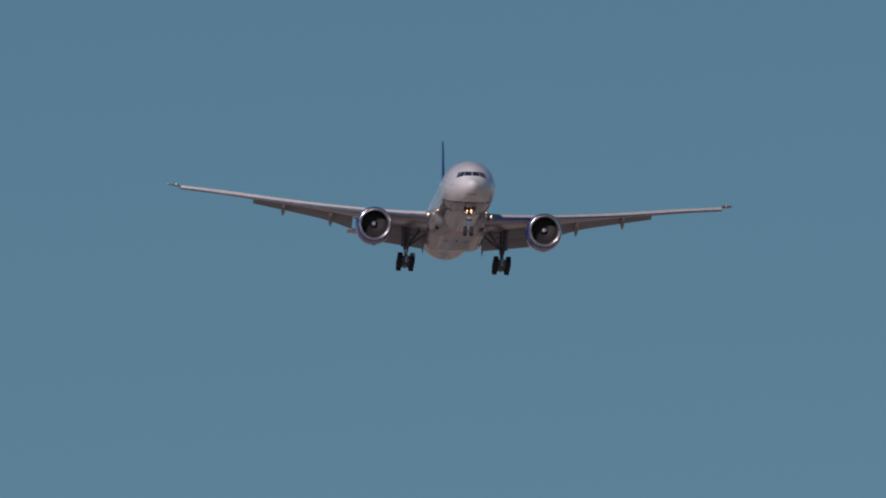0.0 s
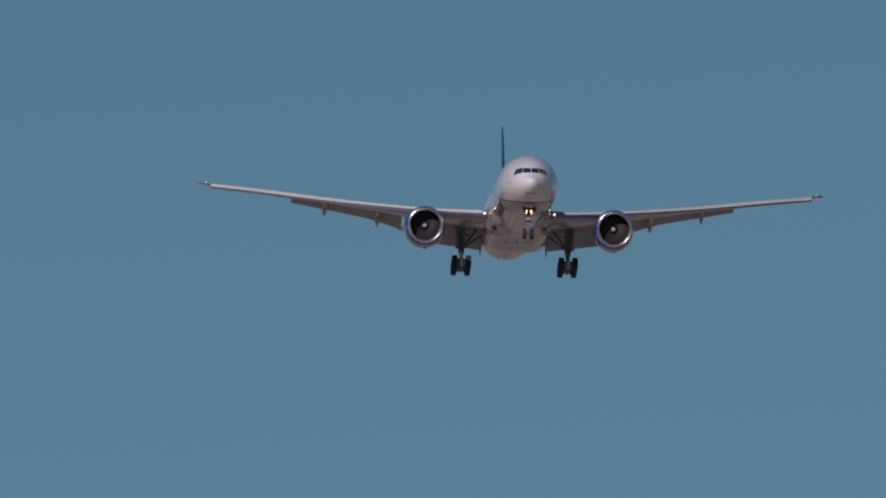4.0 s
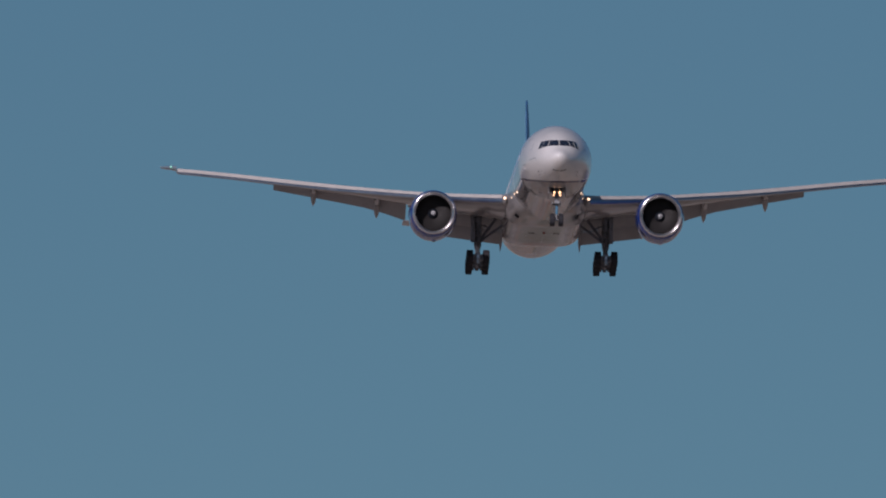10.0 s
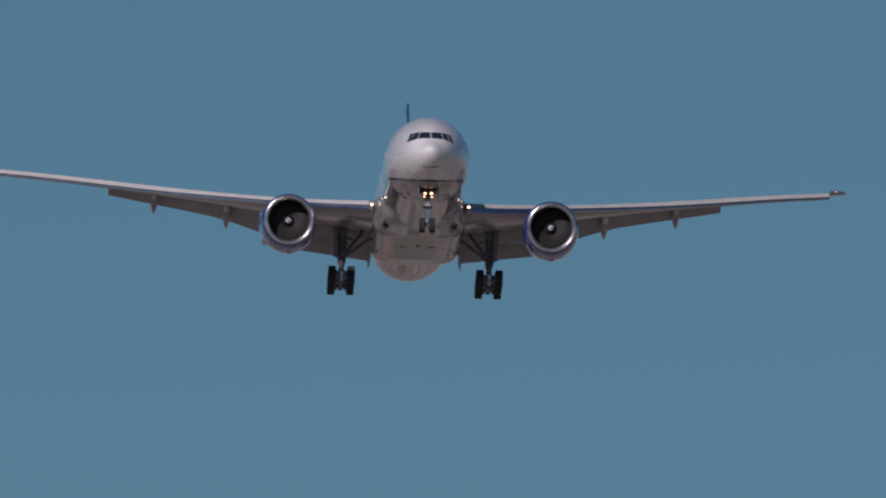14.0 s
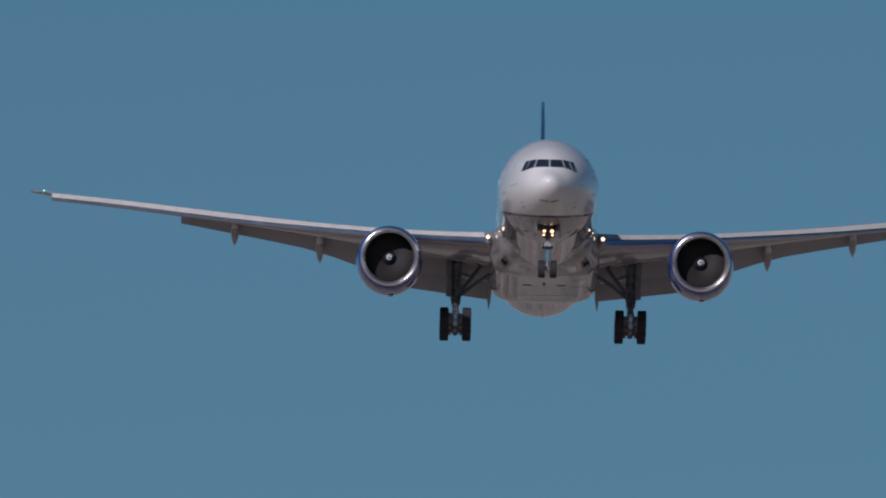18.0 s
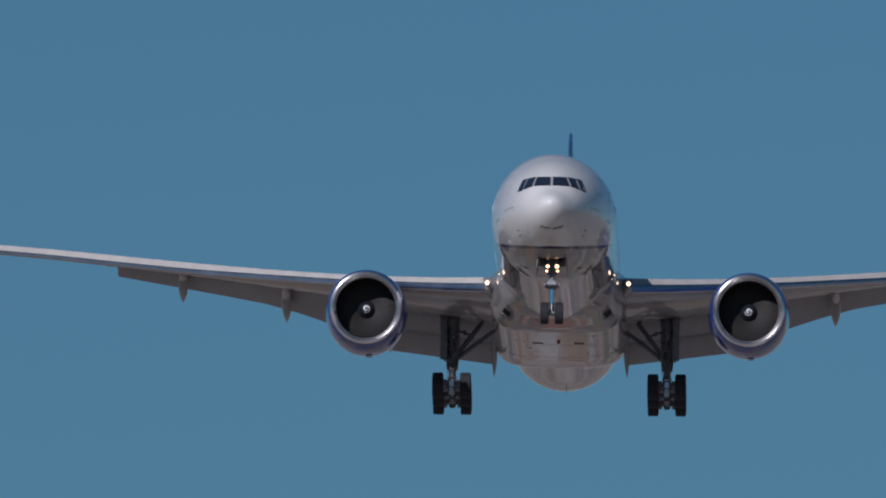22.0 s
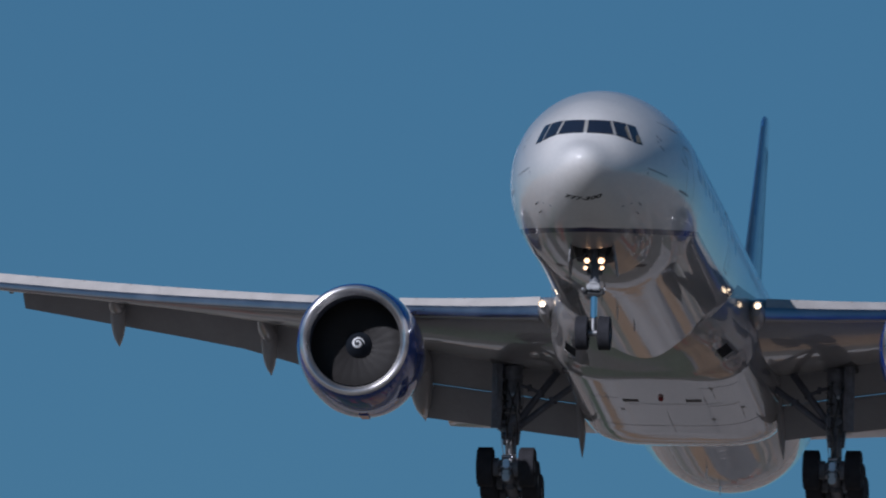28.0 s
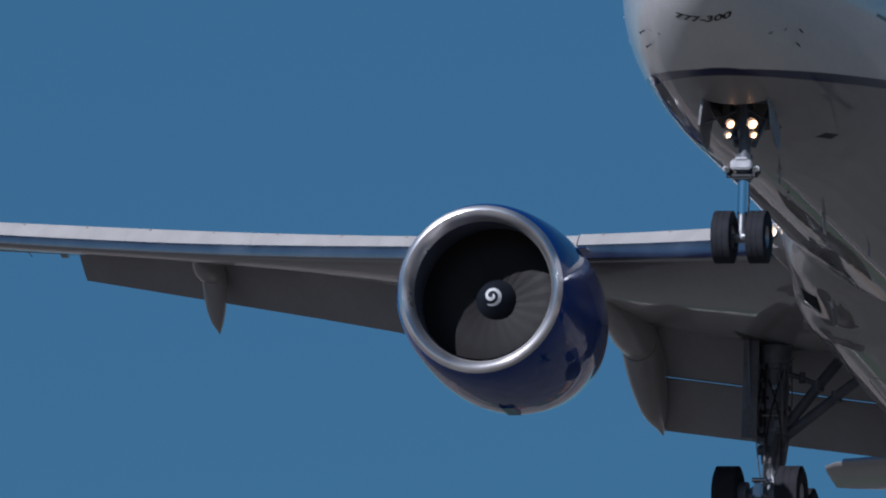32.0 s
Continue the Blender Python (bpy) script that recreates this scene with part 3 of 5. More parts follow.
wings = {}
for sg, side in ((1, "port"), (-1, "starboard")):
    bm = bmesh.new()
    rings = []
    for y in WY:
        xl, zl, xt, zt, t, c = wing_box(y)
        rings.append(airfoil(xl, zl, xt, zt, t, sg * y, n=16))
    loft(bm, rings)
    wing = part("wing", bm, M_WING, airliner, "long swept grey wing bent upwards in flight")
    wings[sg] = wing
    # raked tip with its lights under clear covers
    bm = bmesh.new()
    loft(bm, [airfoil(xl, z, xt, z - 0.03, 0.19 * (xl - xt), sg * y, n=12) for y, xl, xt, z in ((30.92, -46.75, -48.9, 3.30), (31.1, -47.05, -49.0, 3.38), (31.4, -47.5, -49.15, 3.45), (31.7, -47.95, -49.4, 3.50), (32.0, -48.5, -49.6, 3.56), (32.25, -49.2, -49.8, 3.62))])
    part("wing_tip", bm, M_TIP, wing, "raked wing tip of steel blue grey")
    bm = bmesh.new()
    bmesh.ops.create_uvsphere(bm, u_segments=12, v_segments=8, radius=0.035)
    part("strobe_light", bm, M_STROBE, wing, "small white tip strobe", at=pose(-49.15, sg * 32.2, 3.62))
    # slats, drooped: painted upper face, bare metal nose
    spans = [(3.75, 8.75, 6), (8.82, 10.5, 3), (10.54, 14.0, 5), (14.003, 17.4, 5), (17.403, 20.8, 5), (20.803, 24.2, 5), (24.203, 27.5, 5), (27.503, 30.85, 5)]
    for k, (y0, y1, n) in enumerate(spans):
        rings = []
        for i in range(n + 1):
            y = y0 + (y1 - y0) * i / n
            x, zt, zb = slat_x(y), slat_top(y), slat_bot(y)
            h = zt - zb
            if k == 1:
                x -= 0.12
            f = lerp(y, [3.5, 14, 20, 31], [0.37, 0.41, 0.52, 0.56])
            prof = [(-0.75, zt + 0.10 * h), (-0.36, zt + 0.055), (-0.20, zt - 0.32 * f * h), (-0.07, zt - f * h)]
            prof += [(u, zt - (f + (1 - f) * q) * h) for u, q in ((-0.025, 0.13), (-0.004, 0.36), (0.0, 0.65), (-0.012, 0.83), (-0.08, 0.95), (-0.22, 1.0))]
            prof += [
                     (-0.30, zt - 0.62 * h), (-0.52, zt - 0.25 * h)]
            rings.append([Vector((x + u, sg * y, z)) for u, z in prof])
        bm = bmesh.new()
        loft(bm, rings, mat=[0, 0, 0, 1, 1, 1, 1, 1, 2, 2, 2, 0])
        part("slat", bm, [M_SLAT, M_BARE, M_WING], wing, "drooped leading edge slat, pale paint over bare metal")

    # small brown fastener covers along the slats' upper edge
    for k in range(15):
        y = 4.7 + 1.72 * k
        bm = bmesh.new()
        block(bm, (slat_x(y) - 0.335, sg * y, slat_top(y) + 0.035), (0.07, 0.055, 0.02), Matrix.Rotation(radians(38), 4, "Y"), bevel=0.006)
        part("fastener_cover", bm, M_RUST, wing)

    def flap(name, rows, thick, label, n=8):
        """rows: y, nose x, nose z, tail x, tail z."""
        bm = bmesh.new()
        rings = []
        for (a, b) in zip(rows, rows[1:]):
            for i in range(n):
                u = i / n
                r = [p + (q - p) * u for p, q in zip(a, b)]
                rings.append(airfoil(r[1], r[2], r[3], r[4], thick, sg * r[0], n=10, blunt=0.015))
        r = rows[-1]
        rings.append(airfoil(r[1], r[2], r[3], r[4], thick, sg * r[0], n=10, blunt=0.015))
        loft(bm, rings)
        return part(name, bm, M_FLAP, wing, label)

    flap("inboard_flap", [(3.42, -37.3, -1.72, -39.15, -2.60), (8.75, -37.6, -0.95, -39.2, -1.90)], 0.22, "front panel of the lowered inboard flap")
    flap("inboard_flap", [(3.42, -39.13, -2.638, -40.45, -3.60), (8.75, -39.18, -1.934, -40.6, -2.90)], 0.17, "rear panel of the lowered inboard flap")
    flap("flaperon", [(8.95, -38.3, -0.62, -40.4, -0.80), (11.3, -38.95, -0.15, -40.9, -0.45)], 0.22, "lowered flaperon behind the engine")
    flap("outboard_flap", [(11.5, -38.7, -0.22, -41.1, -1.6), (13.2, -39.4, 0.14, -41.5, -0.98), (15.0, -40.1, 0.52, -42.0, -0.42), (17.0, -41.1, 0.85, -42.7, 0.04), (22.7, -43.0, 1.95, -44.2, 1.22)], 0.2, "lowered outboard flap")
    flap("aileron", [(22.95, -44.45, 2.02, -45.2, 1.98), (30.2, -48.3, 3.08, -48.9, 3.04)], 0.08, "outboard aileron")
    bm = bmesh.new()
    loft(bm, ellipsoid_rings([(-37.4, sg * 3.34, -1.95, 0.02, 0.05), (-38.0, sg * 3.34, -2.2, 0.10, 0.17), (-39.2, sg * 3.35, -2.78, 0.13, 0.22), (-40.2, sg * 3.36, -3.40, 0.13, 0.24), (-40.5, sg * 3.37, -3.68, 0.10, 0.18), (-40.72, sg * 3.38, -3.95, 0.055, 0.10), (-40.9, sg * 3.39, -4.2, 0.008, 0.015)], 14))
    part("flap_end_fairing", bm, M_FLAP, wing, "pointed fairing at the flap's inner end")

    # canoe fairings of the flap tracks
    for y0, tip, xn, w, h in ((8.68, (-40.7, 8.68, -3.0), -33.4, 0.44, 0.50), (13.98, (-41.15, 13.97, -1.45), -36.9, 0.28, 0.36), (19.3, (-42.95, 19.33, -0.25), -40.0, 0.28, 0.35)):
        xl, zl, xt, zt, t, c = wing_box(y0)
        zu = lambda x: zl + (zt - zl) * (xl - x) / c - 0.30 * t * (1 - max(0, (xl - x) / c - 0.35))
        mid = xt + (0.9 if y0 < 10 else 0.1)
        rows = []
        for i in range(9):
            u = i / 8
            x = xn + (mid - xn) * u
            g = math.sin(math.pi * min(1, u * 1.15) / 2) ** 0.7 if u else 0.03
            rows.append((x, sg * y0, zu(x) - 0.62 * h * g, w * g, h * g + 0.02))
        front = rows
        bm = bmesh.new()
        loft(bm, ellipsoid_rings(front))
        f = part("flap_track_fairing", bm, M_WING, wing, "canoe shaped flap track fairing with a drooped tail")
        bm = bmesh.new()
        a = rows[-1]
        rows = []
        for i in range(9):
            u = i / 8
            g = max(0.02, (1 - u ** 3.0))
            rows.append((a[0] - 0.03 + (tip[0] - a[0]) * u, sg * (y0 + (tip[1] - y0) * u), a[2] + (tip[2] - a[2]) * u + 0.25 * h * math.sin(math.pi * u), w * g, h * (1.12 + 0.75 * math.sin(math.pi * min(1, 1.1 * u))) * g ** 0.9))
        loft(bm, ellipsoid_rings(rows))
        part("fairing_tail", bm, M_WING, f, "lowered tail cone of the fairing")

    # fuel vent fin and small bracket under the outer wing
    bm = bmesh.new()
    loft(bm, [[Vector((x, sg * y, z)) for x, z in ((-42.6, 2.05), (-44.0, 2.12), (-43.85, 1.66), (-43.7, 1.66))] for y in (23.05, 23.2)])
    part("vent_mast", bm, M_WING, wing, "small fin shaped vent", smooth=False)
    # tip lights
    bm = bmesh.new()
    loft(bm, ellipsoid_rings([(-47.32 - 0.05 * i, sg * 31.38, 3.46, 0.075 * math.sin(math.pi * (i + 0.2) / 6.4), 0.06 * math.sin(math.pi * (i + 0.2) / 6.4)) for i in range(7)], 10))
    part("navigation_light", bm, M_NAVRED if sg > 0 else M_GREEN, wing, "red wing tip light" if sg > 0 else "green wing tip light")
    # static wicks
    for y in (24.5, 26.5, 28.5, 30.0):
        bm = bmesh.new()
        x = lerp(y, [22.95, 30.2], [-45.2, -48.9])
        z = lerp(y, [22.95, 30.2], [1.98, 3.04])
        rod(bm, (x, sg * y, z), (x - 0.35, sg * y, z - 0.03), 0.012, 6)
        part("static_wick", bm, M_BLACK, wing)
    # landing lights in the wing root and on the body's side
    bm = bmesh.new()
    rows = [(-26.80, 3.5, -1.20, 0.04, 0.06), (-26.88, 3.5, -1.20, 0.17, 0.24), (-27.15, 3.48, -1.21, 0.27, 0.35), (-27.7, 3.42, -1.22, 0.34, 0.42), (-28.8, 3.25, -1.25, 0.42, 0.5), (-30.5, 3.0, -1.3, 0.4, 0.5)]
    loft(bm, ellipsoid_rings([(x, sg * y, z, w, h) for x, y, z, w, h in rows]))
    rootf = part("wing_root_fairing", bm, M_WING, airliner, "rounded grey fairing at the wing root")
    for x, y, z, r in ((-26.80, 3.56, -1.13, 0.10), (-23.25, 2.875, -1.14, 0.04)):
        bm = bmesh.new()
        rev(bm, [(0.03, 0.01), (0.025, r * 0.6), (0.01, r * 0.95), (0.0, r)], 18)
        part("landing_light", bm, M_LAMP_LOW if r < 0.08 else M_ROOTLAMP, rootf, "bright landing lamp", at=pose(x, sg * y, z))
        bm = bmesh.new()
        rev(bm, [(-0.01, r + 0.003), (0.20, r + 0.022), (0.20, r + 0.032), (-0.12, r + 0.035), (-0.12, 0.01)], 18)
        part("lamp_housing", bm, M_STEEL, rootf, at=pose(x, sg * y, z))

# ---- belly fairing between the wings
FAIR = smooth_table([(22.6, -2.75, 2.3), (24.4, -3.0, 2.92), (25.2, -3.08, 3.05), (26.5, -3.195, 3.22), (27.7, -3.30, 3.38), (28.15, -3.345, 3.43), (28.6, -3.366, 3.45)] + [(29.2 + 0.85 * k, -3.387 - 0.0298 * k, 3.46 + 0.006 * k) for k in range(12)] + [(40.2, -3.75, 3.54), (42.0, -3.60, 3.5), (44.0, -3.15, 3.1), (45.6, -2.4, 2.3)])


def fair_pt(s, u):
    """u from 0 (port, top) over the keel (0.5) to 1."""
    bot, w = FAIR(s)
    th = math.pi * u
    c, sn = math.cos(th), math.sin(th)
    e = 2 / (3.3 + 0.9 * max(0.0, min(1.0, (s - 27.4) / 1.4)))
    zt = -0.7
    return Vector((-s, w * math.copysign(abs(c) ** e, c), zt + (bot - zt) * abs(sn) ** e))


bm = bmesh.new()
loft(bm, [[fair_pt(22.6 + 23 * i / 92, k / 56) for k in range(57)] for i in range(93)])
fairing = part("belly_fairing", bm, M_BELLY, airliner, "bulged glossy grey fairing under the wing")
cutters = []
for y in (1.05, -1.05):
    bm = bmesh.new()
    block(bm, (-32.3, y, -3.50), (0.55, 0.52, 0.3))
    cutters.append(bm)
cut(fairing, cutters)
for sg in (1, -1):
    bm = bmesh.new()
    block(bm, (-32.3, sg * 1.05, -3.37), (0.58, 0.56, 0.06))
    part("air_outlet", bm, M_DARK, fairing, "narrow dark outlet slot")
bm = bmesh.new()
rev(bm, [(-3.45, 0.10), (-3.54, 0.09), (-3.59, 0.06), (-3.605, 0.01)], 16, "z", (-31.75, 0, 0))
part("beacon", bm, M_RED, fairing, "red beacon under the belly")



def belly_strip(pts, w, name, label, mat, out=0.006):
    """A thin strip laid on the fairing along points (s, u)."""
    bm = bmesh.new()
    rows = []
    for (s, u), (s2, u2) in zip(pts, pts[1:] + pts[-1:]):
        p = fair_pt(s, u)
        nrm = (fair_pt(s, u + 0.004) - p).cross(fair_pt(s + 0.05, u) - p).normalized()
        if nrm.z > 0:
            nrm = -nrm
        if (s2, u2) != (s, u):
            d = (fair_pt(s2, u2) - p).normalized()
        side = nrm.cross(d) * w / 2
        rows.append([p + side + nrm * out, p - side + nrm * out, p - side - nrm * 0.01, p + side - nrm * 0.01])
    loft(bm, rows)
    part(name, bm, mat, fairing, label, smooth=False)


for u, s0, n in ((0.5, 34.6, 8), (0.42, 29.6, 6), (0.58, 31.2, 4), (0.34, 34.0, 5), (0.66, 32.5, 6), (0.45, 31.6, 4)):
    belly_strip([(s0 + 0.5 * i, u) for i in range(n)], 0.022, "panel_joint", "thin dark panel joint", M_FLAP)
for s, u0, n in ((36.9, 0.27, 25), (33.4, 0.33, 7), (31.9, 0.55, 6), (32.9, 0.4, 8), (30.1, 0.3, 9)):
    belly_strip([(s, u0 + 0.46 * i / 24) for i in range(n)], 0.022, "panel_joint", "thin dark panel joint", M_FLAP)
for s, u in ((30.2, 0.42), (33.8, 0.55), (35.6, 0.45), (34.2, 0.33), (25.9, 0.30)):
    belly_strip([(s, u), (s + 0.35, u)], 0.12, "access_panel", "small dark access panel", M_FAINT)

# cooling inlets as flat strips: the shade of their mouths is in the colour
for u in (0.255, 0.745):
    belly_strip([(25.6 + 0.18 * i, u) for i in range(7)], 0.42, "air_inlet", "flat near-black strip, painted shade of a cooling inlet", M_MOUTH, 0.012)
    belly_strip([(26.70, u), (26.77, u)], 0.44, "inlet_lip", "pale rear lip of the inlet", M_SLAT, 0.03)

# ---- engines
ENG_Y, ENG_Z, LIP_X, FAN_X = 9.62, -2.58, -25.2, -26.45


def sag(a, c, s):
    return (c, s * (1.03 if s < 0 else 1.0))


for sg in (1, -1):
    c0 = (LIP_X, sg * ENG_Y, ENG_Z)
    bm = bmesh.new()
    rev(bm, [(-0.12, 1.806), (-0.2, 1.838), (-0.3, 1.868), (-0.42, 1.905), (-1.0, 1.98), (-1.8, 2.05), (-3.0, 2.07), (-4.0, 2.0), (-5.0, 1.82), (-5.7, 1.66), (-5.7, 1.62), (-4.5, 1.58), (-4.5, 1.0)], 96, centre=c0, wobble=sag)
    nac = part("nacelle", bm, M_BLUE, airliner, "glossy dark blue engine cowling")
    bm = bmesh.new()
    rev(bm, [(-0.36, 1.505), (-0.2, 1.54), (-0.09, 1.592), (-0.025, 1.645), (0.0, 1.69), (-0.01, 1.73), (-0.05, 1.77), (-0.12, 1.809)], 96, centre=c0, wobble=sag)
    part("inlet_lip", bm, M_LIP, nac, "polished bare metal inlet lip")
    bm = bmesh.new()
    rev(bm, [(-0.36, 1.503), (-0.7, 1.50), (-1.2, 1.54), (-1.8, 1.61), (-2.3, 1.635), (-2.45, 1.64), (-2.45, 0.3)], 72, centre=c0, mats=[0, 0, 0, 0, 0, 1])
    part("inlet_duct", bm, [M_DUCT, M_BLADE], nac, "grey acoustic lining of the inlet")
    bm = bmesh.new()
    rev(bm, [(-4.4, 1.2), (-5.7, 1.12), (-6.8, 0.9), (-7.6, 0.72), (-7.6, 0.66), (-7.0, 0.6), (-8.6, 0.12), (-8.7, 0.01)], 48, centre=c0)
    part("exhaust_nozzle", bm, M_HOT, nac, "brown tinted exhaust nozzle and plug")
    bm = bmesh.new()
    rings = []
    for x, z0, z1, w in ((-27.2, -0.9, -0.72, 0.03), (-27.9, -1.0, -0.60, 0.16), (-29.2, -1.0, -0.50, 0.22), (-31.0, -1.0, -0.34, 0.25), (-33.0, -1.1, -0.25, 0.25), (-36.0, -1.2, -0.35, 0.2), (-38.5, -0.85, -0.6, 0.04)):
        rings.append([Vector((x, sg * ENG_Y + w * math.cos(a), (z0 + z1) / 2 + (z1 - z0) / 2 * math.sin(a))) for a in [2 * math.pi * i / 16 for i in range(16)]])
    loft(bm, rings)
    part("pylon", bm, M_BLUE, nac, "blue pylon that carries the engine")
    bm = bmesh.new()
    a = radians(38)
    ns = 1 if sg < 0 else -1
    cy, cz = math.cos(a), math.sin(a)
    loft(bm, [[Vector((LIP_X + x, sg * ENG_Y + ns * r * cy - t * cz, ENG_Z + r * cz + t * cy)) for x, r in ((-1.9, 1.95), (-2.7, 2.22), (-3.1, 2.22), (-3.2, 1.95))] for t in (-0.015, 0.015)])
    part("strake", bm, M_BLUE, nac, "small fin on the cowling", smooth=False)
    bm = bmesh.new()
    block(bm, (LIP_X - 3.1, sg * ENG_Y + 0.12, ENG_Z - 2.12), (0.9, 0.34, 0.08), bevel=0.035)
    block(bm, (LIP_X - 2.6, sg * ENG_Y, ENG_Z - 2.12), (0.2, 0.05, 0.1), bevel=0.015)
    part("drain_mast", bm, M_BLUE, nac, "low blue drain fairing")
    # fan: spinner with its blades, turning
    bm = bmesh.new()
    rev(bm, [(0.0, 0.005), (-0.03, 0.08), (-0.12, 0.17), (-0.30, 0.32), (-0.48, 0.43), (-0.65, 0.49), (-0.85, 0.52), (-1.3, 0.52)], 40)
    fan = part("fan", bm, M_SPIN, airliner, "black spinner and dark curved fan blades")
    fan.matrix_basis = pose(FAN_X, sg * ENG_Y, ENG_Z + 0.06)
    bm = bmesh.new()
    pts = []
    prof = [(0.0, 0.005), (0.03, 0.08), (0.12, 0.17), (0.30, 0.32), (0.48, 0.43)]
    for i in range(41):
        u = i / 40
        th = 2 * math.pi * 1.45 * (1 - u)
        r = 0.04 + 0.165 * u
        w = 0.006 + 0.032 * math.sin(math.pi * u) ** 0.55
        row = []
        for q in (r - w, r + w):
            x = -lerp(q, [p[1] for p in prof], [p[0] for p in prof])
            row += [(x + 0.014, q * math.cos(th), q * math.sin(th)), (x - 0.01, q * math.cos(th), q * math.sin(th))]
        pts.append([Vector(row[0]), Vector(row[2]), Vector(row[3]), Vector(row[1])])
    loft(bm, pts)
    part("spiral_mark", bm, M_MARK, fan, "white painted spiral")
    bm = bmesh.new()
    rings = []
    for i in range(9):
        u = i / 8
        r = 0.40 + 1.20 * u
        tw = radians(74 + 12 * u)
        sw = 0.10 * math.sin(math.pi * u * 0.9)
        ch = 0.30 + 0.27 * u
        ring = []
        for k in (-1, -0.5, 0, 0.5, 1):
            ring.append((k * ch / 2, 0.016 * (1 - k * k) + 0.004))
        for k in (0.5, 0, -0.5):
            ring.append((k * ch / 2, -0.006))
        rings.append([Vector((-0.55 + sw + a * math.cos(tw) - b * math.sin(tw), a * math.sin(tw) + b * math.cos(tw), r)) for a, b in ring])
    loft(bm, rings)
    bmesh.ops.recalc_face_normals(bm, faces=bm.faces)
    blade_mesh = bpy.data.meshes.new("fan_blade")
    bm.to_mesh(blade_mesh)
    bm.free()
    for k in range(22):
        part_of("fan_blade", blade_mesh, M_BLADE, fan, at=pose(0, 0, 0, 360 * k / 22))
    wings[("fan", sg)] = fan

# ---- tail
bm = bmesh.new()
rings = []
for z, xl, xt, t in ((2.6, -61.2, -70.2, 0.62), (4.0, -63.0, -70.8, 0.57), (6.0, -65.1, -71.4, 0.49), (8.0, -67.1, -72.0, 0.41), (10, -69.0, -72.7, 0.33), (11.75, -70.6, -73.6, 0.25), (12.2, -71.1, -73.8, 0.22), (12.4, -71.6, -73.9, 0.15)):
    rings.append([Vector((p.x, p.z, z)) for p in airfoil(xl, 0, xt, 0, t, 0, n=14)])
loft(bm, rings)
fin = part("fin", bm, M_TAIL, airliner, "tall swept blue tail fin")
bm = bmesh.new()
rings = []
for z, xl, t in ((3.2, -61.94, 0.6), (4.0, -62.97, 0.57), (6.0, -65.07, 0.49), (8.0, -67.07, 0.41), (10.0, -68.97, 0.33), (11.9, -70.72, 0.24)):
    rings.append([Vector((xl + 0.03, 0, z)), Vector((xl - 0.05, t * 0.13, z)), Vector((xl - 0.22, t * 0.26, z)), Vector((xl - 0.22, -t * 0.26, z)), Vector((xl - 0.05, -t * 0.13, z))])
loft(bm, rings)
part("fin_leading_edge", bm, M_BARE, fin, "bare metal leading edge")
for k in range(7):
    for sg in (1, -1):
        bm = bmesh.new()
        rings = []
        for i in range(9):
            z = 4.2 + 7.0 * i / 8
            xl, xt, t = lerp(z, [4, 6, 8, 10, 11.75], [-63.0, -65.1, -67.1, -69.0, -70.6]), lerp(z, [4, 6, 8, 10, 11.75], [-70.8, -71.4, -72.0, -72.7, -73.6]), 0.57 - (z - 4) * 0.0413
            u = 0.18 + 0.1 * k + 0.05 * math.sin(math.pi * i / 8)
            hw = 0.016
            ring = []
            for uu, o in ((u - hw, 0.006), (u + hw, 0.006), (u + hw, -0.03), (u - hw, -0.03)):
                y = 5 * t * (0.2969 * math.sqrt(uu) - 0.126 * uu - 0.3516 * uu * uu + 0.2843 * uu**3 - 0.1015 * uu**4) + 0.01 * uu
                ring.append(Vector((xl + (xt - xl) * uu, sg * (y + o), z)))
            rings.append(ring)
        loft(bm, rings)
        part("tail_stripe", bm, M_TAIL2, fin, "lighter blue curved line")
for sg in (1, -1):
    bm = bmesh.new()
    rings = []
    for y, xl, xt, z, t in ((0.6, -61.9, -69.6, 0.75, 0.62), (4, -64.4, -70.1, 0.98, 0.46), (8, -67.3, -70.7, 1.22, 0.30), (10.4, -69.0, -71.1, 1.37, 0.2), (10.75, -69.6, -71.15, 1.4, 0.12)):
        rings.append(airfoil(xl, z + 0.1, xt, z - 0.12, t, sg * y, n=12))
    loft(bm, rings)
    st = part("tailplane", bm, M_WING, airliner, "grey horizontal tailplane")
    bm = bmesh.new()
    rings = []
    for y, xl, z in ((1.6, -62.62, 0.92), (5, -65.13, 1.13), (10.2, -68.85, 1.46)):
        rings.append([Vector((xl + 0.05, sg * y, z)), Vector((xl - 0.1, sg * y, z + 0.10)), Vector((xl - 0.3, sg * y, z)), Vector((xl - 0.1, sg * y, z - 0.10))])
    loft(bm, rings)
    part("tailplane_leading_edge", bm, M_BARE, st, "bare metal leading edge")

# ---- landing gear


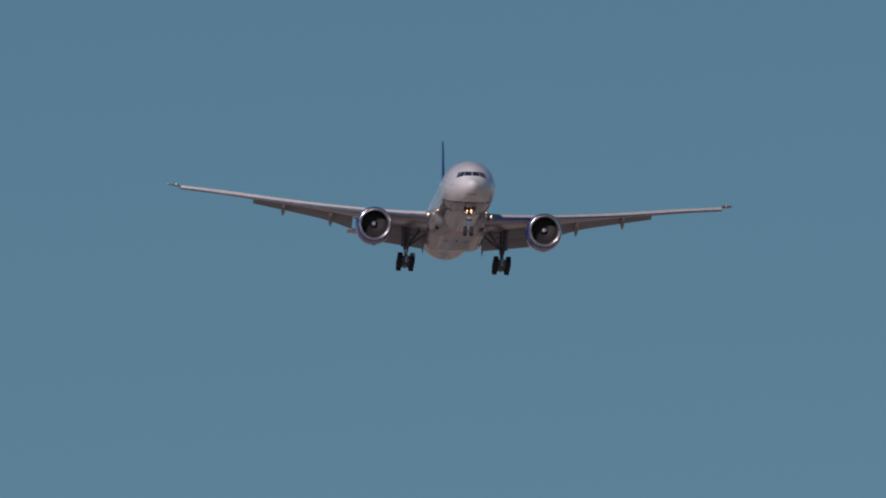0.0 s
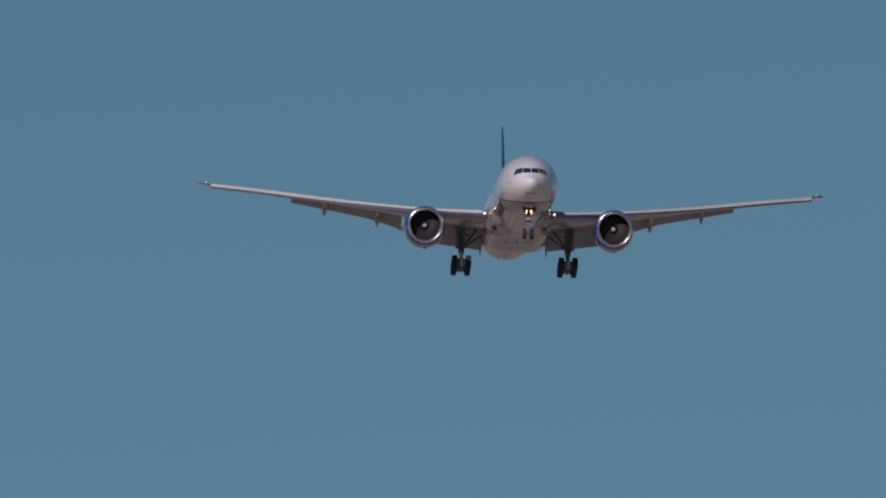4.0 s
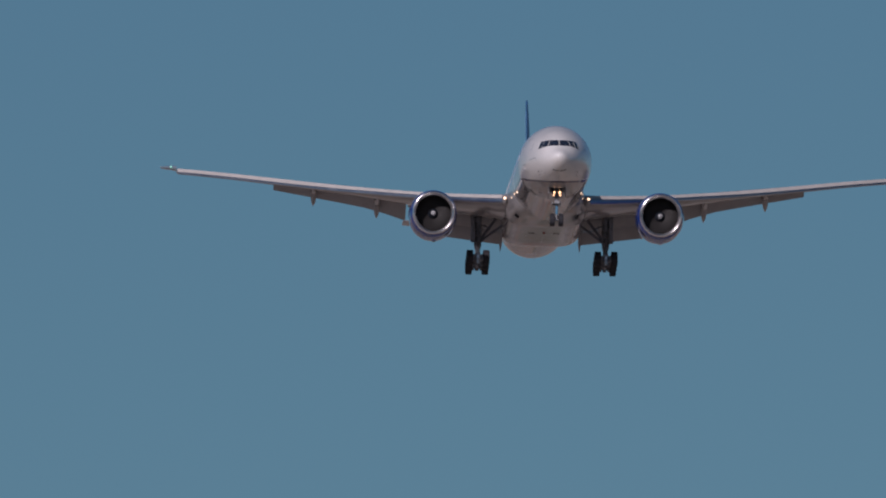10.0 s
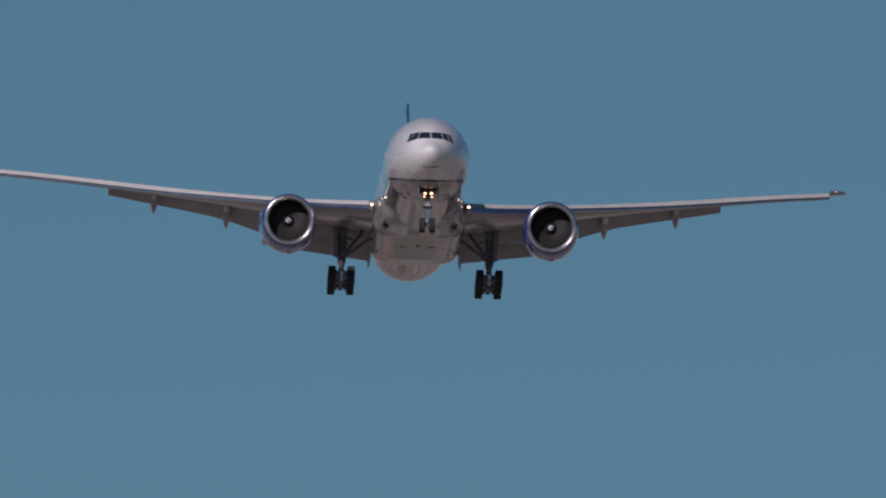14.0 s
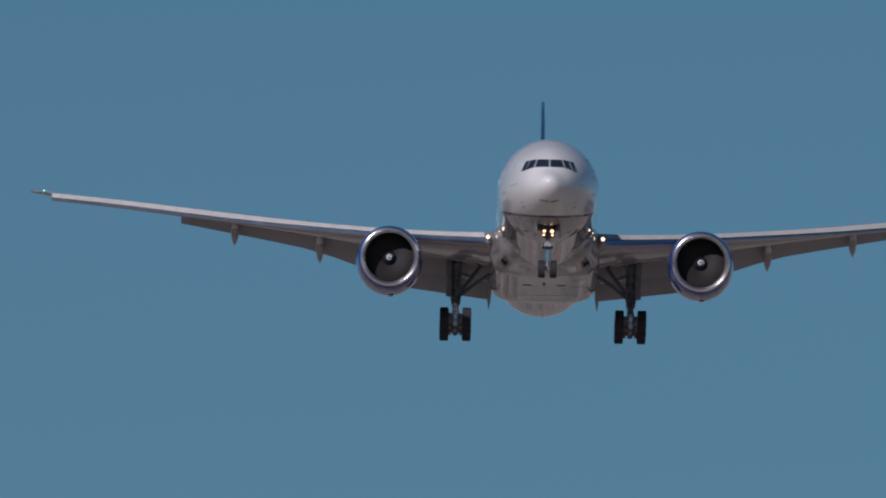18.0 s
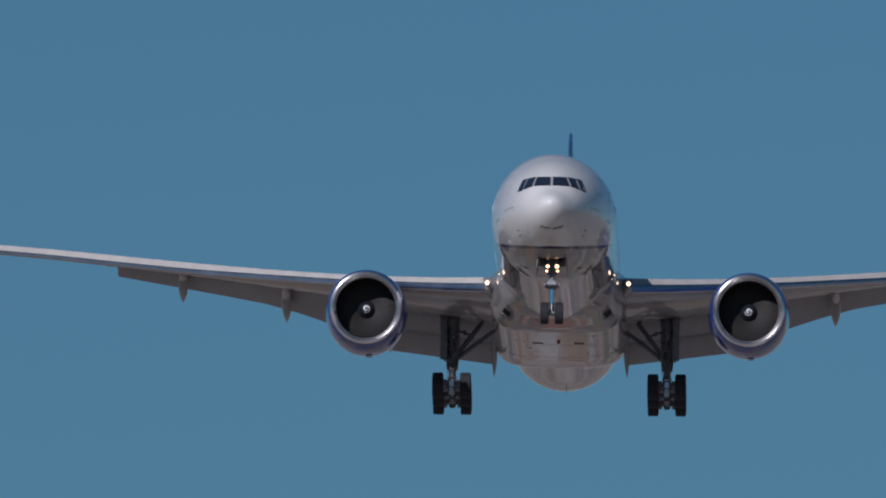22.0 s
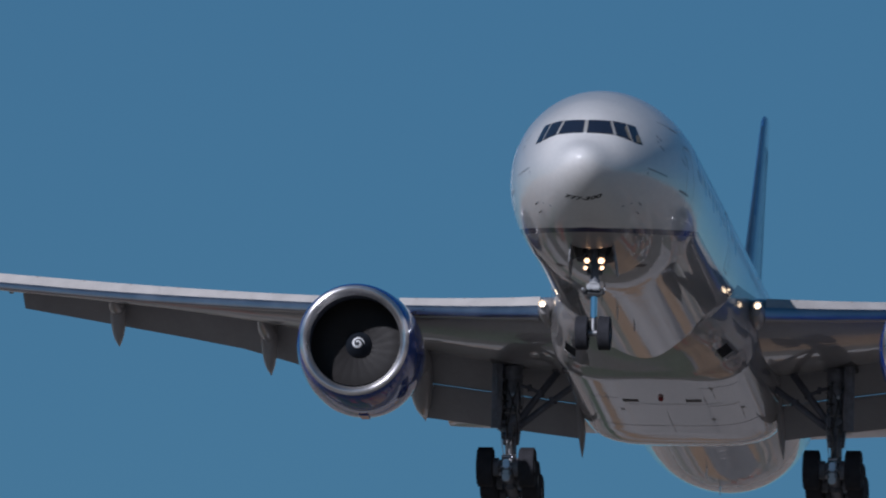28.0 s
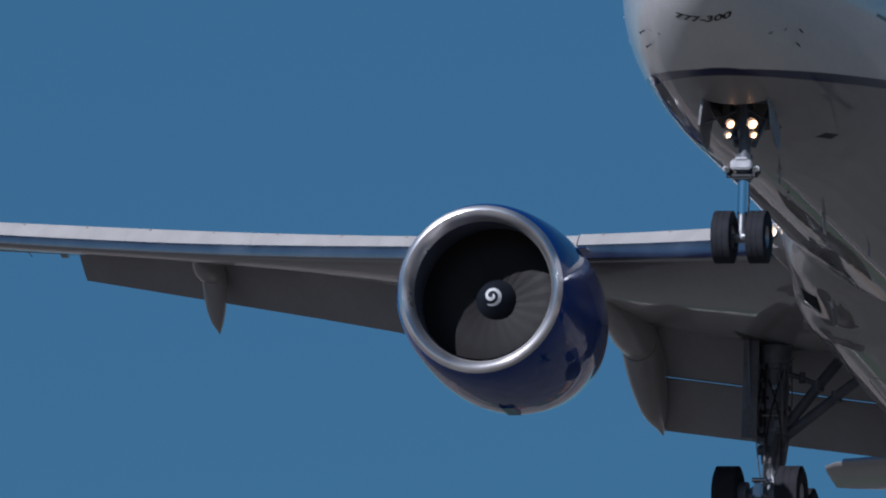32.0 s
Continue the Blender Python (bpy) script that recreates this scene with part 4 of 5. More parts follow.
def wheel_mesh(name, r, w, rim):
    """A tyre with rounded shoulders and grooves, and a dished metal rim, about the y axis."""
    bm = bmesh.new()
    prof, mats = [], []
    half = w / 2
    side = [(-half * 0.55, rim * 0.2, 1), (-half * 0.6, rim * 0.55, 1), (-half * 0.35, rim * 0.7, 1), (-half * 0.8, rim * 0.98, 1), (-half * 0.9, rim * 1.05, 0), (-half, r * 0.78, 0), (-half * 0.97, r * 0.88, 0), (-half * 0.82, r * 0.965, 0), (-half * 0.6, r * 0.995, 0)]
    for a, q, m in side:
        prof.append((a, q))
        mats.append(m)
    for g in (-0.4, -0.13, 0.13, 0.4):
        prof += [(g * w - 0.014, r), (g * w - 0.010, r - 0.007), (g * w + 0.010, r - 0.007), (g * w + 0.014, r)]
        mats += [0, 0, 0, 0]
    for a, q, m in side[::-1]:
        prof.append((-a, q))
        mats.append(m)
    rings = rev(bm, prof, 40, "y", mats=mats[:-1])
    for ring in (rings[0], rings[-1]):
        bm.faces.new(ring).material_index = 1
    bmesh.ops.recalc_face_normals(bm, faces=bm.faces)
    me = bpy.data.meshes.new(name)
    bm.to_mesh(me)
    bm.free()
    return me


def tube(bm, pts, r, n=6):
    """A bent hose or pipe in one piece."""
    rings = []
    for k, p in enumerate(pts):
        d = (Vector(pts[min(k + 1, len(pts) - 1)]) - Vector(pts[max(k - 1, 0)])).normalized()
        u = d.cross(Vector((0, 1, 0.1))).normalized()
        w = d.cross(u)
        rings.append([Vector(p) + (u * math.cos(2 * math.pi * i / n) + w * math.sin(2 * math.pi * i / n)) * r for i in range(n)])
    loft(bm, rings)


main_wheel = wheel_mesh("wheel", 0.66, 0.56, 0.29)
nose_wheel = wheel_mesh("wheel", 0.545, 0.42, 0.24)

for sg in (1, -1):
    Y = sg * 5.45
    bm = bmesh.new()
    rod(bm, (-37.0, Y, -1.2), (-37.1, Y, -3.75), 0.31, 20, 0.28)
    rod(bm, (-37.1, Y, -3.3), (-37.1, Y, -3.85), 0.34, 20)
    rod(bm, (-36.95, Y, -1.7), (-37.0, Y, -2.1), 0.36, 18)
    block(bm, (-36.85, Y, -2.8), (0.18, 0.34, 0.5), bevel=0.03)
    block(bm, (-36.85, Y - sg * 0.2, -3.45), (0.2, 0.2, 0.3), bevel=0.03)
    gear = part("main_gear", bm, M_GEAR, airliner, "six-wheeled main landing gear, lowered")
    bm = bmesh.new()
    rod(bm, (-37.1, Y, -3.7), (-37.1, Y, -5.3), 0.19, 20)
    rod(bm, (-37.1, Y, -3.8), (-37.1, Y, -4.32), 0.33, 20, 0.27)
    rod(bm, (-36.86, Y - 0.30, -4.05), (-36.86, Y + 0.30, -4.05), 0.11, 14)
    part("oleo_piston", bm, M_GEAR, gear, "dark sliding piston")
    bm = bmesh.new()
    rod(bm, (-37.1, Y, -5.2), (-37.1, Y, -5.62), 0.2, 18)
    m = pose(-37.1, Y, -5.525, 0, -9.6, 0)
    rod(bm, m @ Vector((1.6, 0, 0)), m @ Vector((-1.6, 0, 0)), 0.22, 16)
    for u in (1.45, 0, -1.45):
        rod(bm, m @ Vector((u, -0.85, 0)), m @ Vector((u, 0.85, 0)), 0.11, 14)
        block(bm, m @ Vector((u, 0, -0.22)), (0.3, 0.34, 0.22), bevel=0.05)
    part("bogie_beam", bm, M_GEAR, gear, "dark bogie beam with three axles")
    for u in (1.45, 0, -1.45):
        for v in (-1, 1):
            bm = bmesh.new()
            rod(bm, m @ Vector((u, v * 0.2, 0)), m @ Vector((u, v * 0.30, 0)), 0.13, 16)
            rod(bm, m @ Vector((u, v * 0.26, 0)), m @ Vector((u, v * 0.44, 0)), 0.31, 18)
            for k in range(6):
                q = 2 * math.pi * k / 6
                rod(bm, m @ Vector((u + 0.15 * math.cos(q), v * 0.22, 0.15 * math.sin(q))), m @ Vector((u + 0.15 * math.cos(q), v * 0.31, 0.15 * math.sin(q))), 0.035, 8)
            part("brake_unit", bm, M_GEAR, gear, "dark brake unit")
        for v in (-0.7, 0.7):
            part_of("wheel", main_wheel, [M_TYRE, M_RIM], gear, "black tyre on a grey metal rim", at=m @ pose(u, v, 0))
    # bright pipes and lugs at the front of the bogie
    bm = bmesh.new()
    block(bm, m @ Vector((1.66, 0, 0.05)), (0.16, 0.22, 0.3), bevel=0.04)
    rod(bm, m @ Vector((1.6, -0.16, 0.32)), m @ Vector((1.6, 0.16, 0.32)), 0.05, 10)
    for v in (-0.13, 0.13):
        rod(bm, m @ Vector((1.55, v, 0.3)), m @ Vector((0.3, v, 0.62)), 0.03, 8)
        rod(bm, m @ Vector((1.62, v, -0.02)), m @ Vector((1.5, v * 2.2, -0.16)), 0.025, 8)
    part("brake_rod", bm, M_BARE, gear, "bright brake rods and lug")
    # torque links, hoses and fittings
    for x0 in (-36.75, -37.45):
        bm = bmesh.new()
        for dy in (-0.13, 0.13):
            rod(bm, (x0, Y + dy, -3.75), (x0 + (0.35 if x0 > -37 else -0.35), Y + dy * 0.4, -4.4), 0.045, 8)
            rod(bm, (x0 + (0.35 if x0 > -37 else -0.35), Y + dy * 0.4, -4.4), (x0, Y + dy, -5.05), 0.045, 8)
        part("torque_link", bm, M_STEEL, gear)
    for k, (dy, dx, r) in enumerate(((0.28, 0.15, 0.022), (-0.27, 0.18, 0.02), (0.2, 0.3, 0.016), (-0.14, 0.32, 0.016), (0.33, 0.0, 0.018))):
        bm = bmesh.new()
        pts = [(-37.05 + dx, Y + dy, -1.9), (-37.05 + dx * 1.2, Y + dy * 1.15, -2.8), (-37.05 + dx, Y + dy, -3.7)] + ([(-37.0 + dx * 1.3, Y + dy * 0.9, -4.4), (-37.0 + dx, Y + dy * 0.6, -5.1)] if k in (2, 3) else [])
        tube(bm, pts, r)
        part("hydraulic_line", bm, M_BLACK if k % 2 else M_STEEL, gear)
    clutter = random.Random(7)
    for k in range(17):
        bm = bmesh.new()
        z = -1.75 - 0.13 * k + clutter.uniform(-0.06, 0.06)
        yy = Y + clutter.uniform(-0.36, 0.36)
        x = -36.70 - 1.1 * (yy - Y) ** 2
        if k % 3 == 0:
            rod(bm, (x, yy - clutter.uniform(0.06, 0.2), z), (x, yy + clutter.uniform(0.06, 0.2), z + clutter.uniform(-0.12, 0.12)), clutter.uniform(0.018, 0.04), 8)
        elif k % 3 == 1:
            block(bm, (x, yy, z), (0.12, clutter.uniform(0.07, 0.2), clutter.uniform(0.06, 0.18)), bevel=0.015)
            rod(bm, (x + 0.05, yy, z), (x + 0.09, yy, z), 0.025, 8)
        else:
            rod(bm, (x, yy, z - clutter.uniform(0.12, 0.3)), (x + 0.02, yy + clutter.uniform(-0.08, 0.08), z + clutter.uniform(0.12, 0.3)), clutter.uniform(0.014, 0.03), 8)
        part("strut_fitting", bm, (M_GEAR, M_GEAR, M_STEEL, M_GEAR, M_BLACK)[k % 5], gear)
    # slack hoses that sag beside the leg
    for k in range(4):
        bm = bmesh.new()
        z0, z1 = -2.0 - 0.25 * (k % 4), -3.6 - 0.4 * k
        y0, y1 = Y + clutter.uniform(-0.34, 0.34), Y + clutter.uniform(-0.3, 0.3)
        bow = clutter.uniform(-0.16, 0.16)
        pts = [Vector((-36.74 + 0.14 * math.sin(math.pi * u / 8), y0 + (y1 - y0) * u / 8 + bow * math.sin(math.pi * u / 8), z0 + (z1 - z0) * u / 8)) for u in range(9)]
        tube(bm, pts, 0.016)
        part("brake_hose", bm, M_BLACK if k % 3 else M_STEEL, gear)
    # collars and lugs of the leg
    for z, r in ((-2.2, 0.35), (-2.62, 0.33), (-3.1, 0.36), (-3.62, 0.37), (-4.15, 0.19), (-4.6, 0.18)):
        bm = bmesh.new()
        rod(bm, (-37.06, Y, z - 0.05), (-37.06, Y, z + 0.05), r, 20)
        block(bm, (-37.06 + r, Y + 0.08, z), (0.14, 0.12, 0.1), bevel=0.02)
        block(bm, (-37.06 + r * 0.8, Y - r * 0.6, z), (0.12, 0.1, 0.14), bevel=0.02)
        part("strut_collar", bm, M_GEAR, gear)
    bm = bmesh.new()
    block(bm, (-36.8, Y + 0.02, -4.85), (0.22, 0.3, 0.34), bevel=0.04)
    rod(bm, (-36.75, Y - 0.36, -5.0), (-36.75, Y + 0.36, -5.0), 0.06, 10)
    for dy in (-0.3, 0.3):
        rod(bm, (-36.62, Y + dy, -4.9), (-36.62, Y + dy, -5.25), 0.05, 10)
    for dy in (-0.2, 0.2):
        rod(bm, (-36.7, Y + dy, -4.72), (-35.75, Y + dy * 0.9, -5.2), 0.035, 8)
    block(bm, (-37.0, Y, -5.2), (0.5, 0.52, 0.7), bevel=0.06)
    part("bogie_fitting", bm, M_STEEL, gear, "bright pivot fitting")
    bm = bmesh.new()
    rod(bm, (-36.62, Y - 0.34, -5.30), (-36.62, Y + 0.34, -5.30), 0.15, 16)
    rod(bm, (-36.55, Y, -5.05), (-36.55, Y, -5.45), 0.13, 14, 0.16)
    for dy in (-0.34, 0.34):
        rod(bm, (-36.45, Y + dy, -5.12), (-36.45, Y + dy, -5.34), 0.065, 10)
        rod(bm, (-36.52, Y + dy * 1.2, -5.1), (-36.52, Y + dy * 1.1, -5.5), 0.045, 10)
    part("pivot_pin", bm, M_BARE, gear, "polished pivot pin and swivels")
    bm = bmesh.new()
    block(bm, m @ Vector((1.5, 0, -0.3)), (0.22, 0.26, 0.4), bevel=0.04)
    part("beam_end_box", bm, M_RIM, gear, "pale box at the front of the beam")
    # folding braces to the body and to the wing
    for a, mid, b, r, nm in (((-37.0, sg * 5.15, -3.48), (-37.05, sg * 4.5, -2.6), (-37.2, sg * 3.95, -1.85), 0.12, "side_brace"), ((-37.0, sg * 5.15, -3.7), (-36.9, sg * 4.05, -2.86), (-36.6, sg * 3.2, -2.28), 0.115, "drag_brace"),
                             ((-36.95, sg * 5.25, -2.32), (-37.0, sg * 4.85, -2.42), (-37.0, sg * 4.45, -2.6), 0.06, "lock_link")):
        bm = bmesh.new()
        rod(bm, a, mid, r, 12)
        rod(bm, mid, b, r, 12)
        rod(bm, Vector(mid) + Vector((0, 0, 0.12)), Vector(mid) - Vector((0, 0, 0.12)), r * 1.15, 12)
        part(nm, bm, M_BRACE, gear, "dark folding brace")
    # the door fixed to the strut, and the hinged outer strip
    bm = bmesh.new()
    rows = []
    for z, x0, x1, dy in ((-1.55, -36.2, -37.9, 0.50), (-2.6, -36.3, -38.0, 0.45), (-3.5, -36.4, -37.9, 0.40), (-3.8, -36.5, -37.7, 0.38)):
        y = Y + sg * dy
        rows.append([Vector((x0, y - sg * 0.03, z)), Vector((x0 - 0.04, y + sg * 0.03, z)), Vector(((x0 + x1) / 2, y + sg * 0.09, z)), Vector((x1, y + sg * 0.03, z)), Vector((x1, y - sg * 0.03, z)), Vector(((x0 + x1) / 2, y + sg * 0.02, z))])
    loft(bm, rows)
    part("gear_door", bm, M_GEAR, gear, "dark panel fixed along the strut")
    bm = bmesh.new()
    loft(bm, [[Vector((-36.35 - 0.05 * k, Y + sg * d, z)) for d, k in ((0.27, 1), (0.45, 0), (0.60, 1), (0.62, 2), (0.45, 1.2), (0.27, 2.2))] for z in (-1.6, -2.4, -3.2, -3.78, -3.86)])
    part("front_panel", bm, M_GEAR, gear, "narrow dark panel down the front of the leg")
    # no opening is cut: a dark plate gives the wheel well's shade
    bm = bmesh.new()
    block(bm, (-37.0, Y, -1.62), (3.6, 1.3, 0.14), bevel=0.04)
    part("wheel_well_shade", bm, M_DARK, gear, "dark plate under the wing, painted shade of the wheel opening")

# nose gear
bm = bmesh.new()
rod(bm, (-6.0, 0, -2.0), (-5.9, 0, -3.95), 0.13, 18)
rod(bm, (-5.95, 0, -3.5), (-5.9, 0, -4.05), 0.165, 18)
rod(bm, (-5.97, -0.5, -2.35), (-5.97, 0.5, -2.35), 0.07, 12)
ngear = part("nose_gear", bm, M_GEAR, airliner, "two-wheeled nose landing gear with lit lamps")
bm = bmesh.new()
rod(bm, (-5.9, 0, -4.0), (-5.9, 0, -4.75), 0.11, 18)
part("oleo_piston", bm, M_CHROME, ngear, "bright sliding piston")
bm = bmesh.new()
rod(bm, (-5.9, 0, -4.7), (-5.9, 0, -5.28), 0.10, 16, 0.12)
rod(bm, (-5.9, -0.42, -5.22), (-5.9, 0.42, -5.22), 0.075, 14)
rod(bm, (-5.9, -0.13, -5.22), (-5.9, 0.13, -5.22), 0.12, 14)
part("axle", bm, M_STEEL, ngear, "pale metal axle fork")
for v in (-0.36, 0.36):
    part_of("wheel", nose_wheel, [M_TYRE, M_RIM], ngear, "black tyre on a grey metal rim", at=pose(-5.9, v, -5.22))
bm = bmesh.new()
block(bm, (-5.66, 0, -3.76), (0.22, 0.44, 0.2), bevel=0.03)
block(bm, (-5.64, 0, -3.64), (0.16, 0.26, 0.08), bevel=0.02)
for dy in (-0.33, 0.33):
    rod(bm, (-5.6, dy, -3.84), (-5.78, dy, -3.84), 0.055, 14, 0.045)
part("steering_box", bm, M_GEARBOX, ngear, "pale steering box on the strut")
bm = bmesh.new()
for dy in (-0.26, 0.26):
    rod(bm, (-5.75, dy, -3.82), (-5.75, dy, -4.0), 0.07, 12)
    rod(bm, (-5.6, dy * 1.15, -3.87), (-5.9, dy * 1.15, -3.87), 0.06, 12)
block(bm, (-5.78, 0, -3.97), (0.2, 0.5, 0.12), bevel=0.04)
part("steering_actuator", bm, M_BLACK, ngear, "steering actuators")
bm = bmesh.new()
for dy in (-0.06, 0.06):
    rod(bm, (-6.08, dy, -4.0), (-6.35, dy * 0.6, -4.42), 0.028, 8)
    rod(bm, (-6.35, dy * 0.6, -4.42), (-6.02, dy, -4.95), 0.028, 8)
part("torque_link", bm, M_STEEL, ngear)
bm = bmesh.new()
rod(bm, (-5.95, -0.18, -3.3), (-6.55, -0.42, -2.35), 0.06, 10)
rod(bm, (-5.95, 0.18, -3.3), (-6.55, 0.42, -2.35), 0.06, 10)
part("drag_brace", bm, M_GEAR, ngear, "dark drag brace")
for y, z, r in ((-0.22, -2.94, 0.082), (0.24, -2.94, 0.096), (-0.26, -3.17, 0.058), (0.27, -3.17, 0.063)):
    bm = bmesh.new()
    rev(bm, [(0.025, 0.01), (0.02, r * 0.6), (0.008, r * 0.95), (0.0, r)], 18)
    part("taxi_light", bm, M_LAMP, ngear, "bright lamp on the nose gear", at=pose(-5.55, y, z))
    bm = bmesh.new()
    rev(bm, [(-0.01, r + 0.003), (0.15, r + 0.015), (0.15, r + 0.025), (-0.1, r + 0.02), (-0.14, 0.02)], 18)
    rod(bm, (-0.1, 0, 0), (-0.36, -y * 0.6, 0.0), 0.02, 6)
    part("lamp_housing", bm, M_GEAR, ngear, at=pose(-5.55, y, z))
for sg in (1, -1):
    bm = bmesh.new()
    rows = []
    for x, zt, zb in ((-4.82, -2.42, -3.08), (-5.0, -2.46, -3.22), (-5.4, -2.54, -3.38), (-5.72, -2.60, -3.44), (-5.86, -2.64, -3.36)):
        rows.append([Vector((x, sg * 0.64, zt)), Vector((x, sg * 0.685, zt)), Vector((x, sg * 0.745, (zt + zb) / 2)), Vector((x, sg * 0.765, zb)), Vector((x, sg * 0.73, zb)), Vector((x, sg * 0.70, (zt + zb) / 2))])
    loft(bm, rows)
    d = part("gear_door", bm, M_DOOR, ngear, "open nose gear door")
    bm = bmesh.new()
    rod(bm, (-5.3, sg * 0.72, -2.95), (-5.7, sg * 0.1, -2.6), 0.025, 8)
    part("door_rod", bm, M_STEEL, d)

# ---- small marks and fittings on the body


def nose_text(body, y_mid, z_mid, size):
    """Letters wrapped on the underside of the nose."""
    cu = bpy.data.curves.new("nose_lettering", "FONT")
    cu.body, cu.size, cu.align_x, cu.align_y, cu.extrude, cu.offset = body, size, "CENTER", "CENTER", 0.002, 0.007
    tmp = new("nose_lettering", cu)
    bpy.context.view_layer.update()
    me = bpy.data.meshes.new_from_object(tmp.evaluated_get(bpy.context.evaluated_depsgraph_get()))
    bpy.data.objects.remove(tmp)
    bpy.data.curves.remove(cu)
    bm = bmesh.new()
    bm.from_mesh(me)
    bpy.data.meshes.remove(me)
    bmesh.ops.subdivide_edges(bm, edges=[e for e in bm.edges if e.calc_length() > 0.06], cuts=2)
    for v in bm.verts:
        x = (v.co.x + 0.25 * v.co.y) * 1.3
        y, z = y_mid + x, z_mid + v.co.y * 0.42 + 0.36 * x ** 2
        v.co = nose_point(y, z, 0.006 + v.co.z)
    return bm


part("type_lettering", nose_text("777-300", 0.0, -1.60, 0.27), M_BLACK, fuselage, "dark slanted lettering under the nose", smooth=False)

# probes, vanes and ports on both sides of the nose
for sg in (1, -1):
    for y, z in ((1.62, -1.42), (1.52, -1.66)):
        bm = bmesh.new()
        p = nose_point(sg * y, z)
        o = Vector((0, sg * 0.07, -0.07))
        rod(bm, p, p + o + Vector((0.1, 0, 0)), 0.016, 8)
        rod(bm, p + o + Vector((-0.02, 0, 0)), p + o + Vector((0.18, 0, 0)), 0.012, 8, 0.008)
        part("pitot_probe", bm, M_BLACK, fuselage, "short air data probe")
    part("reference_line", patch(3.0, -0.32, 4.66, -0.33, 0.045, sg), M_FAINT, fuselage, "thin dark line mark")
    part("reference_line", patch(6.09, -0.55, 7.31, -0.54, 0.075, sg), M_FAINT, fuselage, "thin dark line mark")
    part("static_port", patch(2.98, -0.48, 3.06, -0.48, 0.09, sg), M_FAINT, fuselage)
    part("static_port", patch(2.45, -1.64, 2.54, -1.62, 0.05, sg), M_FAINT, fuselage)
    part("static_port", patch(2.75, -1.5, 2.82, -1.5, 0.05, sg), M_FAINT, fuselage)
    for k, (s, z, l) in enumerate(((4.34, 0.95, 0.14), (4.52, 0.86, 0.16), (4.22, 0.76, 0.1), (4.28, 0.60, 0.14), (4.46, 0.54, 0.12))):
        part("marking_bar", patch(s, z, s + l, z - 0.04, 0.07, sg), M_FAINT, fuselage, "small dark unreadable marking")
    for s, z, l in ((5.4, 1.55, 1.9), (6.19, 1.49, 1.02)):
        part("marking_bar", patch(s, z, s + l, z - 0.03, 0.03, sg), M_FAINT, fuselage, "thin dark line mark")
    for s, z, s1, z1, w in ((7.06, 0.72, 7.22, 0.32, 0.07), (6.47, 0.57, 6.74, 0.38, 0.06)):
        part("marking_bar", patch(s, z, s1, z1, w, sg), M_FAINT, fuselage, "small dark unreadable marking")
    # forward door outline, cabin doors
    for s0, s1 in ((6.95, 8.02), (20.2, 21.27), (33.9, 34.9), (46.2, 47.25), (59.2, 60.2)):
        bm = bmesh.new()
        for a in (patch(s0, 0.95, s1, 0.95, 0.025, sg, n=4), patch(s0, -0.93, s1, -0.93, 0.025, sg, n=4), patch(s0, -0.93, s0, 0.95, 0.025, sg, n=12), patch(s1, -0.93, s1, 0.95, 0.025, sg, n=12)):
            tmp = bpy.data.meshes.new("tmp")
            a.to_mesh(tmp)
            a.free()
            bm.from_mesh(tmp)
            bpy.data.meshes.remove(tmp)
        part("door_outline", bm, M_SEAM, fuselage, "grey outline of a cabin door")
    for s, z in ((7.25, 1.05), (20.35, 1.05)):
        part("marking_bar", patch(s, z, s + 0.75, z, 0.06, sg), M_FAINT, fuselage, "small dark unreadable marking")
    # cabin windows
    bm = bmesh.new()
    ring = []
    for i in range(12):
        a = 2 * math.pi * i / 12
        ring.append((math.copysign(abs(math.cos(a)) ** 0.6, math.cos(a)) * 0.14, math.copysign(abs(math.sin(a)) ** 0.6, math.sin(a)) * 0.2))
    loft(bm, [[Vector((x, 0.002 - z * z / 6.2, z)) for x, z in ring], [Vector((x * 1.02, -0.03, z * 1.02)) for x, z in ring]])
    bmesh.ops.recalc_face_normals(bm, faces=bm.faces)
    wm = bpy.data.meshes.new("cabin_window")
    bm.to_mesh(wm)
    bm.free()
    s = 9.2
    zw = 0.42
    while s < 58.5:
        if not any(a - 0.35 < s < b + 0.35 for a, b in ((20.2, 21.27), (33.9, 34.9), (46.2, 47.25))):
            top, bot, wide = BODY(s)
            ym = wide * math.sqrt(1 - ((zw - (top + bot) / 2) / ((top - bot) / 2)) ** 2)
            tilt = math.degrees(math.asin(zw / 3.1))
            part_of("cabin_window", wm, M_SHADE, fuselage, at=pose(-s, sg * ym, zw, tilt * sg, 0, 0 if sg > 0 else 180) if sg > 0 else pose(-s, -ym, zw, 0, 0, 180) @ pose(0, 0, 0, tilt))
        s += 0.533
    # the airline's large blue lettering, as plain slanted bars
    for k in range(10):
        s0 = 9.5 + 1.5 * k
        part("livery_bar", patch(s0, 0.02 if k % 2 else 0.28, s0 + 0.25, 1.62, 0.5, sg, 0.0016, 24), M_TITLE, fuselage, "blue slanted bar of the large lettering", smooth=False)

